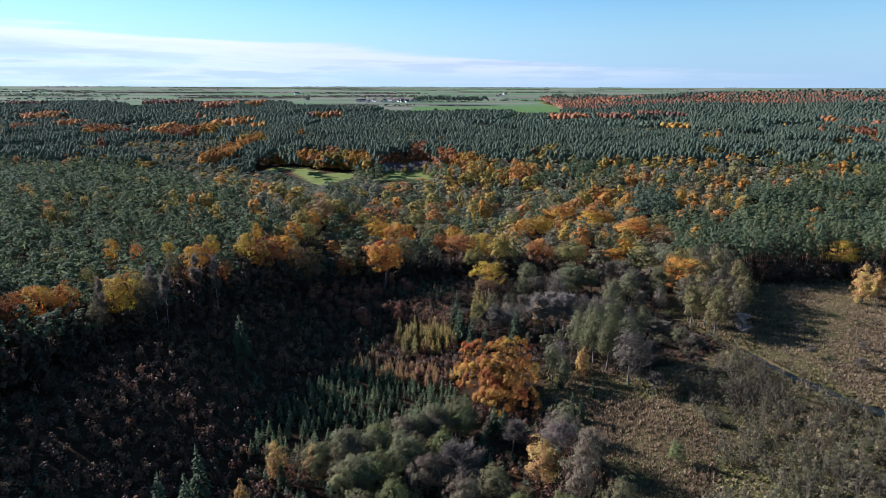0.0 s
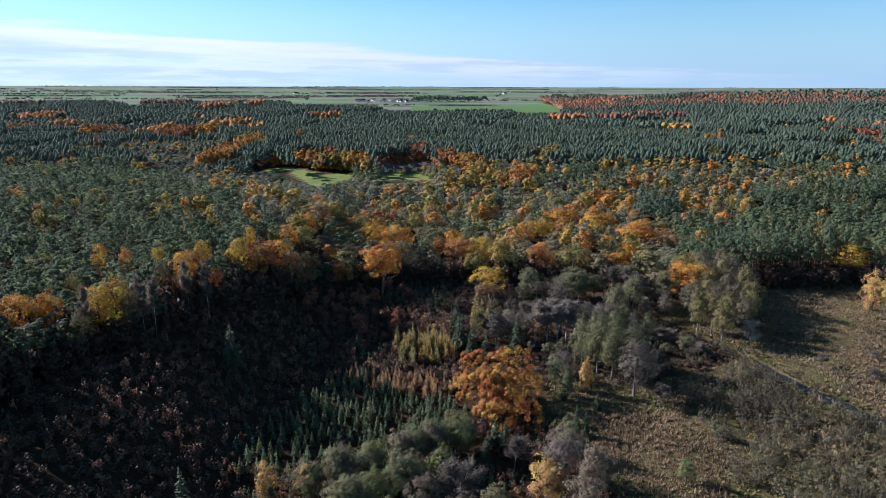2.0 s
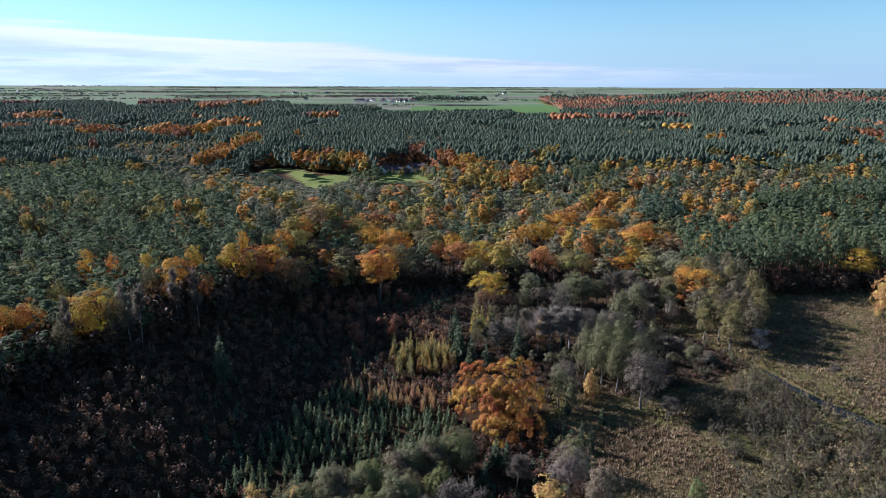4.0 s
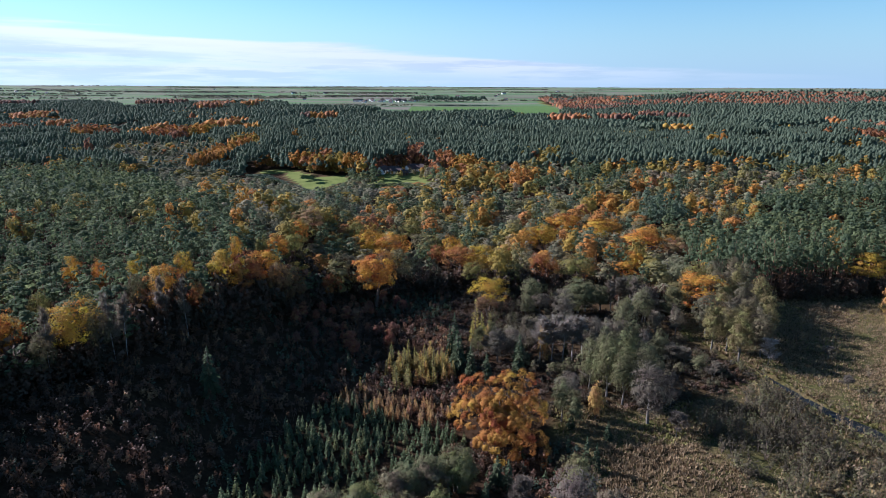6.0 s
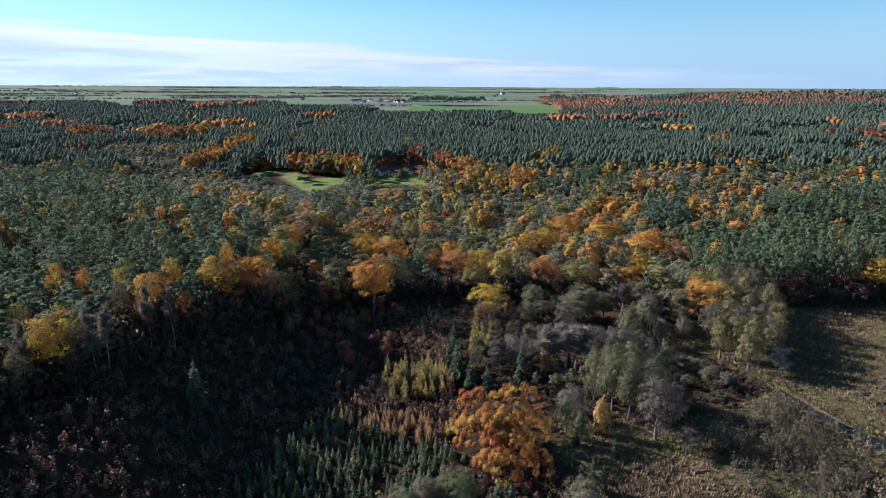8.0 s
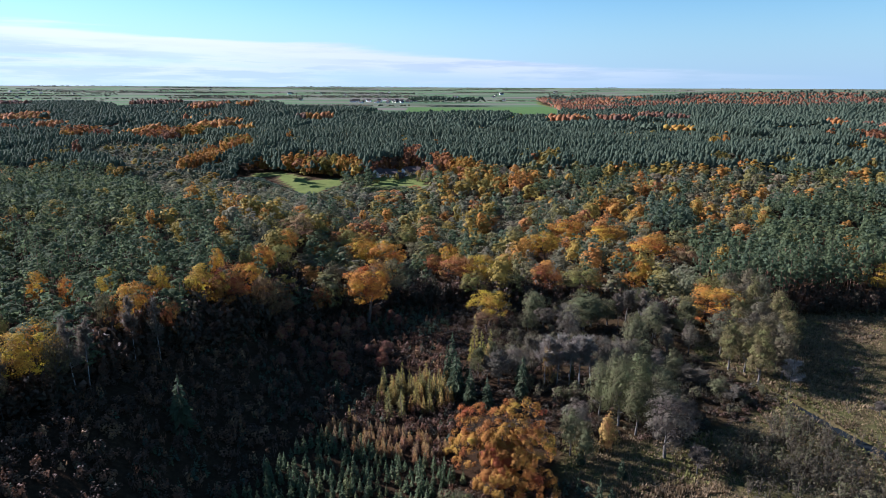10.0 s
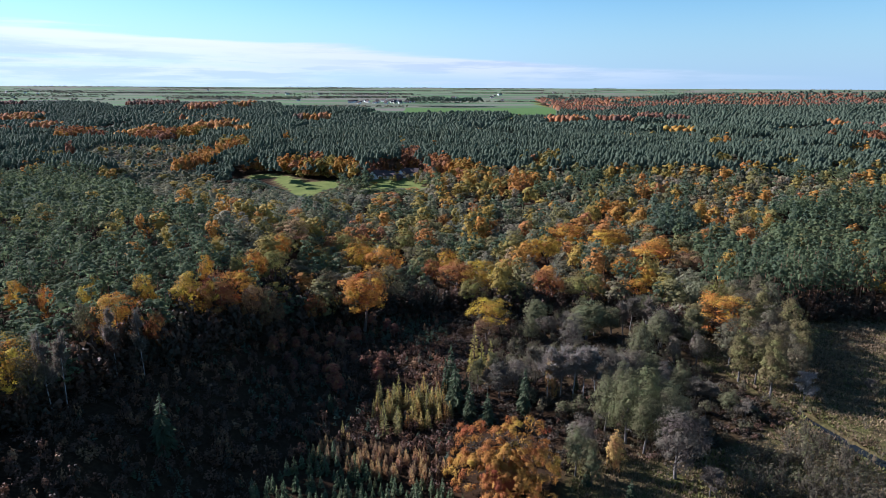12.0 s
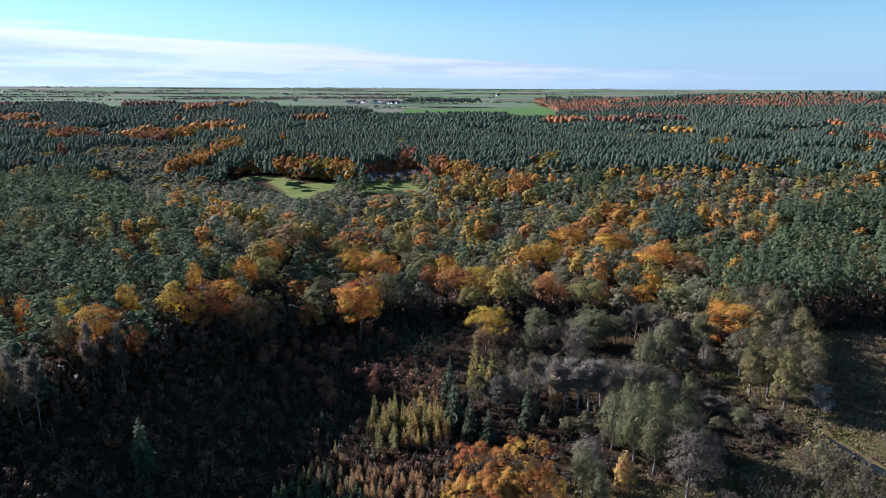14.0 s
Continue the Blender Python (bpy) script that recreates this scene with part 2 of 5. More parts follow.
# ground cover: 0 forest floor, 1 wet meadow, 2 mown grass, 3 farmland, 4 winter wheat
open_land = GY < np.interp(GX, EDGE_X, EDGE_Y)
cover = ss((GX + 5 * wobble(GX, GY, 9) + 2 * wobble(GX, GY, 3.1) - 29) / 5) * open_land
cover[inside(VALLEY, GX, GY)] *= 0.15
cover[inside(ZONES["meadow"], GX, GY) | inside(ZONES["yard"], GX, GY) | ((GX > -60) & (GX < -4) & (GY > 492) & (GY < 520)) | inside(ZONES["glade"], GX, GY)] = 2
cover[GY > field_from(GX)] = 3
cover[(GX > -75) & (GX < 275) & (GY > 1230) & (GY < 1640)] = 4


def ground_material():
    m, nt, b = material("ground")
    at = nt.nodes.new("ShaderNodeAttribute")
    at.attribute_name = "cover"
    co_ = nt.nodes.new("ShaderNodeTexCoord")
    fine = add(nt, "ShaderNodeTexNoise", Scale=1.1, Detail=8.0, Roughness=0.65)
    wide = add(nt, "ShaderNodeTexNoise", Scale=0.09, Detail=6.0)
    for n in (fine, wide):
        nt.links.new(co_.outputs["Object"], n.inputs["Vector"])
    floor = ramp_node(nt, [(0.25, (0.016, 0.010, 0.006)), (0.55, (0.036, 0.022, 0.012)), (0.8, (0.068, 0.040, 0.021))], fine.outputs["Fac"])
    tan = ramp_node(nt, [(0.25, (0.035, 0.030, 0.014)), (0.5, (0.092, 0.074, 0.033)), (0.75, (0.17, 0.132, 0.06))], fine.outputs["Fac"])
    green = ramp_node(nt, [(0.3, (0.035, 0.040, 0.015)), (0.7, (0.10, 0.10, 0.032))], fine.outputs["Fac"])
    wet = mixed(nt, ramp_node(nt, [(0.42, (0, 0, 0)), (0.60, (1, 1, 1))], wide.outputs["Fac"]), tan, green)
    lawn = ramp_node(nt, [(0.3, (0.085, 0.11, 0.03)), (0.7, (0.13, 0.15, 0.045))], wide.outputs["Fac"])
    # farmland: long plots of winter wheat, stubble and ploughed soil
    mp_ = nt.nodes.new("ShaderNodeMapping")
    mp_.inputs["Scale"].default_value = (0.0042, 0.0095, 0.0)
    mp_.inputs["Rotation"].default_value = (0, 0, 0.12)
    nt.links.new(co_.outputs["Object"], mp_.inputs["Vector"])
    vo = add(nt, "ShaderNodeTexVoronoi", Scale=1.0, Randomness=0.8)
    nt.links.new(mp_.outputs["Vector"], vo.inputs["Vector"])
    cell = nt.nodes.new("ShaderNodeSeparateColor")
    nt.links.new(vo.outputs["Color"], cell.inputs[0])
    plots = ramp_node(nt, [(0.0, (0.066, 0.111, 0.055)), (0.24, (0.086, 0.146, 0.065)), (0.40, (0.126, 0.150, 0.091)), (0.54, (0.120, 0.114, 0.088)), (0.66, (0.072, 0.114, 0.060)), (0.80, (0.150, 0.140, 0.111)), (0.9, (0.090, 0.085, 0.065)), (1.0, (0.066, 0.111, 0.055))], cell.outputs[0])
    wet = mixed(nt, 0.25, wet, floor)
    step1 = mixed(nt, math_node(nt, "MINIMUM", at.outputs["Fac"], 1.0), floor, wet)
    step2 = mixed(nt, math_node(nt, "GREATER_THAN", at.outputs["Fac"], 1.5), step1, lawn)
    step3 = mixed(nt, math_node(nt, "GREATER_THAN", at.outputs["Fac"], 2.5), step2, plots)
    wheat = ramp_node(nt, [(0.3, (0.062, 0.118, 0.036)), (0.7, (0.078, 0.132, 0.044))], wide.outputs["Fac"])
    step3 = mixed(nt, math_node(nt, "GREATER_THAN", at.outputs["Fac"], 3.5), step3, wheat)
    nt.links.new(step3, b.inputs["Base Color"])
    b.inputs["Roughness"].default_value = 1.0
    b.inputs["Specular IOR Level"].default_value = 0.02
    bp = add(nt, "ShaderNodeBump", Strength=0.7, Distance=0.3)
    nt.links.new(fine.outputs["Fac"], bp.inputs["Height"])
    nt.links.new(bp.outputs[0], b.inputs["Normal"])
    return m


idx = np.arange(GX.size).reshape(GX.shape)
quads = np.stack([idx[:-1, :-1], idx[:-1, 1:], idx[1:, 1:], idx[1:, :-1]], -1).reshape(-1, 4)
me = mesh_of("ground", np.stack([GX, GY, GZ], -1).reshape(-1, 3), quads, ground_material(), None, True)
me.attributes.new("cover", "FLOAT", "POINT").data.foreach_set("value", cover.ravel().astype(np.float32))
ground = tagged(new("ground", me), "rolling land with forest floor, reed meadow and distant fields", "ground", "", "structure")


# ------------------------------------------------------------ tree shapes
def unit(v):
    return v / np.maximum(np.linalg.norm(v, axis=-1, keepdims=True), 1e-9)


def leaves(rng, centres, radius, per, size, flat=1.0, out=0.8, corners=4, up=0.2, slim=1.0, heart=None, reach=(1, 1, 1), lumpy=0.55):
    """Clumps of leaf faces round the centres. Returns verts, faces and the tint of each vertex (one value a clump)."""
    centres = np.asarray(centres, float)
    radius = np.broadcast_to(np.asarray(radius, float), (len(centres),))
    n = len(centres) * per
    c = np.repeat(centres, per, 0)
    d = unit(rng.normal(size=(n, 3)))
    if heart is not None:
        d = unit(d + 0.75 * unit((c - np.array(heart)) / np.array(reach)))
    r = np.repeat(radius, per)[:, None] * rng.uniform(0.55, 1.08, (n, 1))
    p = c + d * r * np.array([1, 1, flat])
    nrm = d * out * 1.4
    if heart is not None:
        nrm = lumpy * d + 1.1 * unit((p - np.array(heart)) / np.array(reach))
    nrm = unit(nrm + rng.normal(size=(n, 3)) * 0.18 + np.array([0, 0, up]))
    a = unit(np.cross(nrm, rng.normal(size=(n, 3))))
    b = np.cross(nrm, a)
    s = size * rng.uniform(0.6, 1.35, (n, 1))
    if corners == 4:
        v = np.stack([p - a * s * 0.62, p - b * s * 0.36 * slim, p + a * s * 0.62, p + b * s * 0.36 * slim], 1)
    else:
        v = np.stack([p - a * s * 0.6 * slim - b * s * 0.4, p + a * s * 0.6 * slim - b * s * 0.35, p + b * s * 0.72], 1)
    f = np.arange(n * corners).reshape(n, corners)
    q = centres * (2.2 / max(float(np.ptp(centres[:, 0])) * 0.3, 0.6)) + rng.uniform(0, 6, 3)
    t = 0.5 + 0.3 * np.sin(q[:, 0] + 1.3 * np.sin(q[:, 2])) * np.cos(q[:, 1] + np.sin(q[:, 0])) + rng.uniform(-0.24, 0.24, len(centres))
    t = np.repeat(np.clip(t, 0, 1), per * corners)
    return v.reshape(-1, 3), f, t


def core(rng, crown, heart, reach, n, size):
    """Larger inner sprays that close the middle of a crown."""
    d = unit(rng.normal(size=(n, 3)))
    c = np.array(heart) + d * np.array(reach) * rng.uniform(0.25, 0.62, (n, 1))
    corners = crown[1].shape[1]
    return join([crown, leaves(rng, c, 0.1, 1, size, 1, 1, corners, 0.1, 1.0, heart, reach)])


def tube(points, radii, sides=5):
    points = np.asarray(points, float)
    n = len(points)
    ang = np.arange(sides) * 2 * math.pi / sides
    tang = unit(np.gradient(points, axis=0))
    ref = np.where(np.abs(tang[:, 2:3]) > 0.9, np.array([[1.0, 0, 0]]), np.array([[0, 0, 1.0]]))
    a = unit(np.cross(tang, ref))
    b = np.cross(tang, a)
    r = np.asarray(radii, float)[:, None, None]
    v = points[:, None] + r * (np.cos(ang)[None, :, None] * a[:, None] + np.sin(ang)[None, :, None] * b[:, None])
    i = np.arange(n * sides).reshape(n, sides)
    j = np.roll(i, -1, 1)
    f = np.stack([i[:-1], j[:-1], j[1:], i[1:]], -1).reshape(-1, 4)
    return v.reshape(-1, 3), f


def join(pieces):
    """pieces: (verts, faces[, tint]); all faces with the same number of corners."""
    vs, fs, ts, k = [], [], [], 0
    for p in pieces:
        vs.append(p[0])
        fs.append(p[1] + k)
        if len(p) > 2:
            ts.append(p[2])
        k += len(p[0])
    return np.concatenate(vs), np.concatenate(fs), (np.concatenate(ts) if ts else None)


def limb(rng, start, way, length, r0, sides=4, curl=0.25, lift=0.15, n=4):
    pts, w = [np.array(start, float)], unit(np.array(way, float))
    for _ in range(n):
        w = unit(w + rng.normal(size=3) * curl + np.array([0, 0, lift]))
        pts.append(pts[-1] + w * length / n)
    return tube(pts, np.linspace(r0, r0 * 0.25, n + 1), sides), pts, w


def broad(seed, h=16.0, w=12.0, clumps=60, per=20, size=0.75, base=0.28, corners=4, slim=1.0, grain=1.0):
    """A broad-leaved tree: trunk with limbs, rounded uneven crown."""
    rng = np.random.default_rng(seed)
    ch = h * (1 - base)
    mid = h - ch / 2
    d = unit(rng.normal(size=(clumps, 3)))
    d[:, 2] = np.where(d[:, 2] < -0.8, -d[:, 2], d[:, 2])
    lump = 1 + 0.3 * np.sin(d[:, 0] * 4 + seed) * np.cos(d[:, 1] * 3.5 + seed * 2) + 0.08 * rng.normal(size=clumps)
    k = rng.uniform(0.66, 0.98, clumps) * lump
    cr = 0.105 * (w + ch) / 2
    c = d * k[:, None] * np.array([w / 2 - cr * 0.6, w / 2 - cr * 0.6, ch / 2 - cr * 0.6]) + np.array([0, 0, mid])
    crown = leaves(rng, c, cr * rng.uniform(0.75, 1.5, clumps) * grain, per, size, 0.85, 0.9, corners, 0.15, slim, (0, 0, mid - ch * 0.2), (w, w, ch), (1.5 if corners == 4 else 1.05) * grain)
    crown = core(rng, crown, (0, 0, mid), (w / 2, w / 2, ch / 2), max(24, clumps * (2 if corners == 4 else 1)), min(0.13 * w, 0.7) if corners == 4 else 0.13 * w)
    (trunk, pts, way) = limb(rng, (0, 0, -0.4), (0, 0, 1), h * 0.62, h * 0.026, 7, 0.07, 0.3, 5)
    limbs = []
    for k in range(6):
        p0 = pts[2 + k % 3]
        a = k * 2.4 + rng.uniform(0, 0.6)
        limbs.append(limb(rng, p0, (math.cos(a), math.sin(a), 0.7), w * 0.42, h * 0.010, 4, 0.2, 0.12)[0])
    return dict(crown=crown, trunk=join([trunk]), limbs=limbs, h=h, w=w)


def pine(seed, h=20.0, w=6.4, clumps=26, per=16, size=0.8, base=0.5, corners=3):
    """A Scots pine: tall bare stem, rounded crown of layered needle pads with gaps between."""
    rng = np.random.default_rng(seed)
    z = np.sort(rng.uniform(0, 1, clumps) ** 0.85)
    rad = (w / 2) * np.sqrt(1.04 - z ** 1.7) * np.where(rng.uniform(0, 1, clumps) < 0.75, rng.uniform(0.62, 0.92, clumps), rng.uniform(0.1, 0.5, clumps))
    a = np.arange(clumps) * 2.4 + rng.uniform(0, 1.0, clumps)
    c = np.stack([np.cos(a) * rad, np.sin(a) * rad, h * (base + (0.95 - base) * z)], 1)
    crown = leaves(rng, c, rng.uniform(0.7, 1.25, clumps) * w * 0.15, per, size * 1.1, 0.8, 0.8, corners, 0.2, 0.85, (0, 0, h * (base + 0.1)), (w, w, h * (1 - base)), 1.5)
    crown = core(rng, crown, (0, 0, h * (base + 0.2)), (w / 2, w / 2, h * 0.2), max(5, clumps // 2), 0.26 * w)
    (trunk, pts, way) = limb(rng, (0, 0, -0.4), (0, 0, 1), h * 0.95, 0.19, 4, 0.03, 0.5, 4)
    wood = [trunk]
    for k in range(3):
        p0 = pts[2 + k % 3]
        wood.append(limb(rng, p0, (math.cos(k * 2.4), math.sin(k * 2.4), 0.35), w * 0.4, 0.06, 3, 0.15, 0.05, 2)[0])
    return dict(crown=crown, trunk=join(wood[:1]), limbs=wood[1:], h=h, w=w)


def conifer(seed, h=12.0, w=4.0, tiers=14, per=9, size=0.7, droop=0.25, corners=4, airy=1.0):
    """A spruce or larch: straight stem, uneven cone of sprays that stand out all round it."""
    rng = np.random.default_rng(seed)
    m = int(tiers * per * 0.72 * airy)
    z = np.sort(1.0 - (1.0 - (np.arange(m) + rng.uniform(0, 1, m)) / m) ** 0.62)
    bulge = 1 + 0.16 * np.sin(z * 17 + seed)
    a = np.arange(m) * 2.4 + rng.uniform(0, 1.2, m)
    rr = ((w / 2) * (1 - z) ** 0.8 * bulge + 0.05 * w) * rng.uniform(0.6, 1.12, m)
    zz = h * (0.04 + 0.93 * z)
    wd = size * rng.uniform(0.65, 1.25, m) * (0.4 + 0.6 * (1 - z))
    o = np.stack([np.cos(a), np.sin(a), np.zeros(m)], 1)
    s = np.stack([-np.sin(a), np.cos(a), np.zeros(m)], 1)
    tilt = rng.normal(size=(m, 1)) * 0.75
    s = s * np.cos(tilt) + np.array([0, 0, 1.0]) * np.sin(tilt)
    up = np.array([0, 0, 1.0])
    p0 = o * (rr * 0.15)[:, None] + up * (zz + rr * droop * 0.6)[:, None]
    tip = o * rr[:, None] + up * (zz - rr * droop * rng.uniform(0.2, 1.4, m))[:, None]
    midp = p0 * 0.42 + tip * 0.58 + up * (rng.normal(size=m) * 0.1 * rr + 0.12 * rr)[:, None]
    v = np.stack([p0, midp + s * wd[:, None] * 0.6, tip, midp - s * wd[:, None] * 0.6], 1)
    v = np.concatenate([v, [[(-0.07 * w, 0, h * 0.86), (0, 0.05 * w, h * 0.9), (0, 0, h), (0.07 * w, 0, h * 0.87)]]])
    # tint rises with height, so upper sprays come out lighter
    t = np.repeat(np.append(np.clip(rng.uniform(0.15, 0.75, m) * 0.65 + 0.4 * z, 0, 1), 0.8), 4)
    n = len(v)
    trunk = tube([(0, 0, -0.3), (0, 0, h * 0.5), (0, 0, h * 0.97)], [h * 0.013 + 0.03, h * 0.008 + 0.02, 0.015], 5)
    return dict(crown=(v.reshape(-1, 3), np.arange(n * 4).reshape(n, 4), t), trunk=(trunk[0], trunk[1], None), h=h, w=w)


def bare(seed, h=14.0, w=7.0, stems=1, twigs=900, leafy=0, base=0.3, twig_w=0.06, girth=0.012):
    """A tree that has shed most leaves: stems, limbs and a haze of fine twigs, with a few leaves left."""
    rng = np.random.default_rng(seed)
    wood, tips, ways = [], [], []
    for s in range(stems):
        a = s * 2.4 + rng.uniform(0, 1)
        lean = 0.06 if stems == 1 else 0.22
        (tr, pts, way) = limb(rng, (math.cos(a) * 0.25 * (stems > 1), math.sin(a) * 0.25 * (stems > 1), -0.3), (math.cos(a) * lean, math.sin(a) * lean, 1), h * 0.95, h * girth + 0.02, 5, 0.05, 0.25, 6)
        wood.append(tr)
        pts = np.array(pts)
        for k in range(14 if stems == 1 else 8):
            q = rng.uniform(base, 0.92)
            i = q * (len(pts) - 1)
            p0 = pts[int(i)] + (pts[min(int(i) + 1, len(pts) - 1)] - pts[int(i)]) * (i % 1)
            b_ = k * 2.4 + rng.uniform(0, 0.9)
            ln = (w * 0.55) * (1.12 - q) * rng.uniform(0.8, 1.2) + 0.5
            (lt, lp, lw) = limb(rng, p0, (math.cos(b_), math.sin(b_), 0.75), ln, h * 0.0042 + 0.012, 3, 0.2, 0.12, 3)
            wood.append(lt)
            for x in range(1, 4):
                tips.append(lp[x])
                ways.append(unit(lp[x] - lp[x - 1]))
    tips, ways = np.array(tips), np.array(ways)
    pick = rng.integers(0, len(tips), twigs)
    p = tips[pick] + rng.normal(size=(twigs, 3)) * w * 0.055
    d = unit(ways[pick] + rng.normal(size=(twigs, 3)) * 0.55 + np.array([0, 0, 0.35]))
    ln = rng.uniform(0.5, 1.3, (twigs, 1)) * h * 0.075
    side = unit(np.cross(d, rng.normal(size=(twigs, 3)))) * twig_w
    v = np.stack([p - side, p + side, p + d * ln + side * 0.3, p + d * ln - side * 0.3], 1).reshape(-1, 3)
    t = np.repeat(rng.uniform(0, 1, twigs), 4)
    crown = (v, np.arange(len(v)).reshape(-1, 4), t)
    if leafy:
        pk = rng.integers(0, len(tips), leafy // 6)
        crown = join([crown, leaves(rng, tips[pk] + rng.normal(size=(len(pk), 3)) * w * 0.05, 0.06 * w + 0.25, 6, 0.42)])
    return dict(crown=crown, trunk=join(wood[:1]), limbs=wood[1:], h=h, w=w)


def dome(seed, sides=5, rings=((0.0, 0.40), (0.34, 0.5), (0.76, 0.34)), low=0.66):
    """A far tree: a small uneven rounded crown only. Height and width 1."""
    rng = np.random.default_rng(seed)
    vs = []
    for k, (z, r) in enumerate(rings):
        a = (np.arange(sides) + 0.5 * (k % 2)) * 2 * math.pi / sides
        rr = r * rng.uniform(0.72, 1.25, sides)
        vs.append(np.stack([np.cos(a) * rr, np.sin(a) * rr, low + (1 - low) * (z + rng.normal(size=sides) * 0.07)], 1))
    v = np.concatenate(vs + [np.array([[rng.uniform(-0.1, 0.1), rng.uniform(-0.1, 0.1), 1.0]])])
    f = []
    for k in range(len(rings) - 1):
        for i in range(sides):
            a, b = k * sides + i, k * sides + (i + 1) % sides
            c, d = a + sides, b + sides
            f += [(a, b, d), (a, d, c)]
    top = len(v) - 1
    f += [(top - sides + i, top - sides + (i + 1) % sides, top) for i in range(sides)]
    return dict(crown=(v, np.array(f), np.full(len(v), 0.5)), trunk=None, h=1.0, w=1.0)


FLATTER = ((0.05, 0.5), (0.66, 0.38))


def fringed(seed):
    """A pine of the middle distance: a small rounded crown with sprays standing out of it."""
    rng = np.random.default_rng(seed)
    s = dome(seed, 5, ((0.0, 0.46), (0.5, 0.29)), 0.74)
    a, z = np.arange(7) * 2.4 + rng.uniform(0, 1, 7), np.sort(rng.uniform(0.05, 0.9, 7))
    c = np.stack([np.cos(a) * 0.36 * (1.1 - z), np.sin(a) * 0.36 * (1.1 - z), 0.74 + 0.24 * z], 1)
    v, f, t = leaves(rng, c * np.array([1, 1, 3.0]), 0.06, 1, 0.36, 1, 1, 3, 0.25, 0.8, (0, 0, 2.0), (1, 1, 1), 0.9)
    crown = join([s["crown"], (v / np.array([1, 1, 3.0]), f, t)])
    return dict(s, crown=crown)


# ------------------------------------------------------------ single trees
def part(name, mesh, parent, label=""):
    ob = new(name, mesh)
    ob.parent = parent
    if label:
        tagged(ob, label)
    return ob


SHAPES = {}


def shape(key, builder, leaf, wood):
    """Keeps the meshes of a tree shape, ready for any number of trees."""
    s = builder
    SHAPES[key] = (mesh_of("crown", s["crown"][0], s["crown"][1], leaf, s["crown"][2]),
                   mesh_of("trunk", s["trunk"][0], s["trunk"][1], wood, None, True),
                   [mesh_of("limb", v, f, wood, None, True) for v, f in s.get("limbs", [])], s["h"], s["w"])


TAKEN = []


def tree(name, key, x, y, h, w, colour, label, category, group, sink=0.0):
    crown, trunk, limbs, h0, w0 = SHAPES[key]
    e = new(name)
    turn = random.uniform(0, 360) if name != "great_oak" else 0
    e.matrix_world = Matrix.Translation((x, y, float(ground_z(np.array(x), np.array(y))) - sink)) @ Matrix.Rotation(radians(turn), 4, "Z") @ Matrix.Diagonal((w / w0, w / w0, h / h0, 1))
    stem = part("trunk", trunk, e)
    for lm in limbs:
        part("limb", lm, stem)
    c = part("crown", crown, e)
    c.color = (*colour, 1)
    TAKEN.append((x, y, w / 2))
    return tagged(e, label, category, group)


for k in range(4):
    shape(f"oak{k}", broad(11 + k, 18, 12, 62, 92, 0.30, 0.26, 4, 1.0, 1.12), leaf_own, bark)
for k in range(3):
    shape(f"alder{k}", broad(31 + k, 13, 7.5, 110, 44, 0.34, 0.14, 4, 0.6), leaf_own, bark_grey)
    shape(f"twiggy{k}", broad(36 + k, 14, 9.5, 130, 38, 0.4, 0.12, 4, 0.42, 1.0), leaf_own, bark_grey)
    shape(f"bare{k}", bare(41 + k, 14, 7, 1 + 2 * (k == 2), 3000, 300, 0.15, 0.05), leaf_own, bark_grey)
    shape(f"birch{k}", bare(51 + k, 19, 5, 1, 1500, 700, 0.38, 0.05, 0.007), leaf_own, bark_birch)
    shape(f"gold{k}", broad(61 + k, 10, 5, 80, 32, 0.34, 0.06, 4, 0.6), leaf_own, bark_grey)
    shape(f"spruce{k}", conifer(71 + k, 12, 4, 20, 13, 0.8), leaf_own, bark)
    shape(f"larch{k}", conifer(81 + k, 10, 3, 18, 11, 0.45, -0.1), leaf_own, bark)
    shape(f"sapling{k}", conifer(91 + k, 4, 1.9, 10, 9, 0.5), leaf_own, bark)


def great_oak(seed, lobes):
    """A very wide oak: several lobes of crown over one short stem."""
    rng = np.random.default_rng(seed)
    cs = []
    for x, y, z, r, rz in lobes:
        d = unit(rng.normal(size=(34, 3)))
        d[:, 2] = np.where(d[:, 2] < -0.5, -d[:, 2], d[:, 2])
        cs.append(np.array([x, y, z]) + d * rng.uniform(0.7, 1.05, (34, 1)) * np.array([r, r, rz]))
    c = np.concatenate(cs)
    crown = leaves(rng, c, rng.uniform(0.75, 1.35, len(c)), 105, 0.3, 0.9, 0.9, 4, 0.15, 0.8, (0, -3, 2), (10, 14, 10), 2.6)
    crown = core(rng, crown, (0, -2, 5), (9, 13, 5), 220, 2.2)
    trunk, pts, way = limb(rng, (0, 0, -0.4), (0, 0, 1), 8, 0.55, 8, 0.05, 0.3, 5)
    limbs = [limb(rng, pts[2 + k % 2], (math.cos(k), math.sin(k), 0.55), 8, 0.2, 5, 0.2, 0.1)[0] for k in range(7)]
    return dict(crown=crown, trunk=join([trunk]), limbs=limbs, h=13.0, w=21.0)


shape("great_oak", great_oak(5, [(-5.5, 4, 7.5, 5.2, 5.0), (4.5, 5, 8, 5.5, 5.2), (0, -1, 7.6, 6.2, 5.6), (-5, -5, 5.6, 5.4, 4.8), (5.5, -4, 6, 5.0, 4.8), (0.5, -9.5, 4.2, 5.6, 4.2), (7, 1, 4, 4, 4), (-3, -13, 2.6, 5, 3.4), (5, -13, 2.8, 4.6, 3.4), (-8, -1, 4, 4, 4)]), leaf_own, bark)

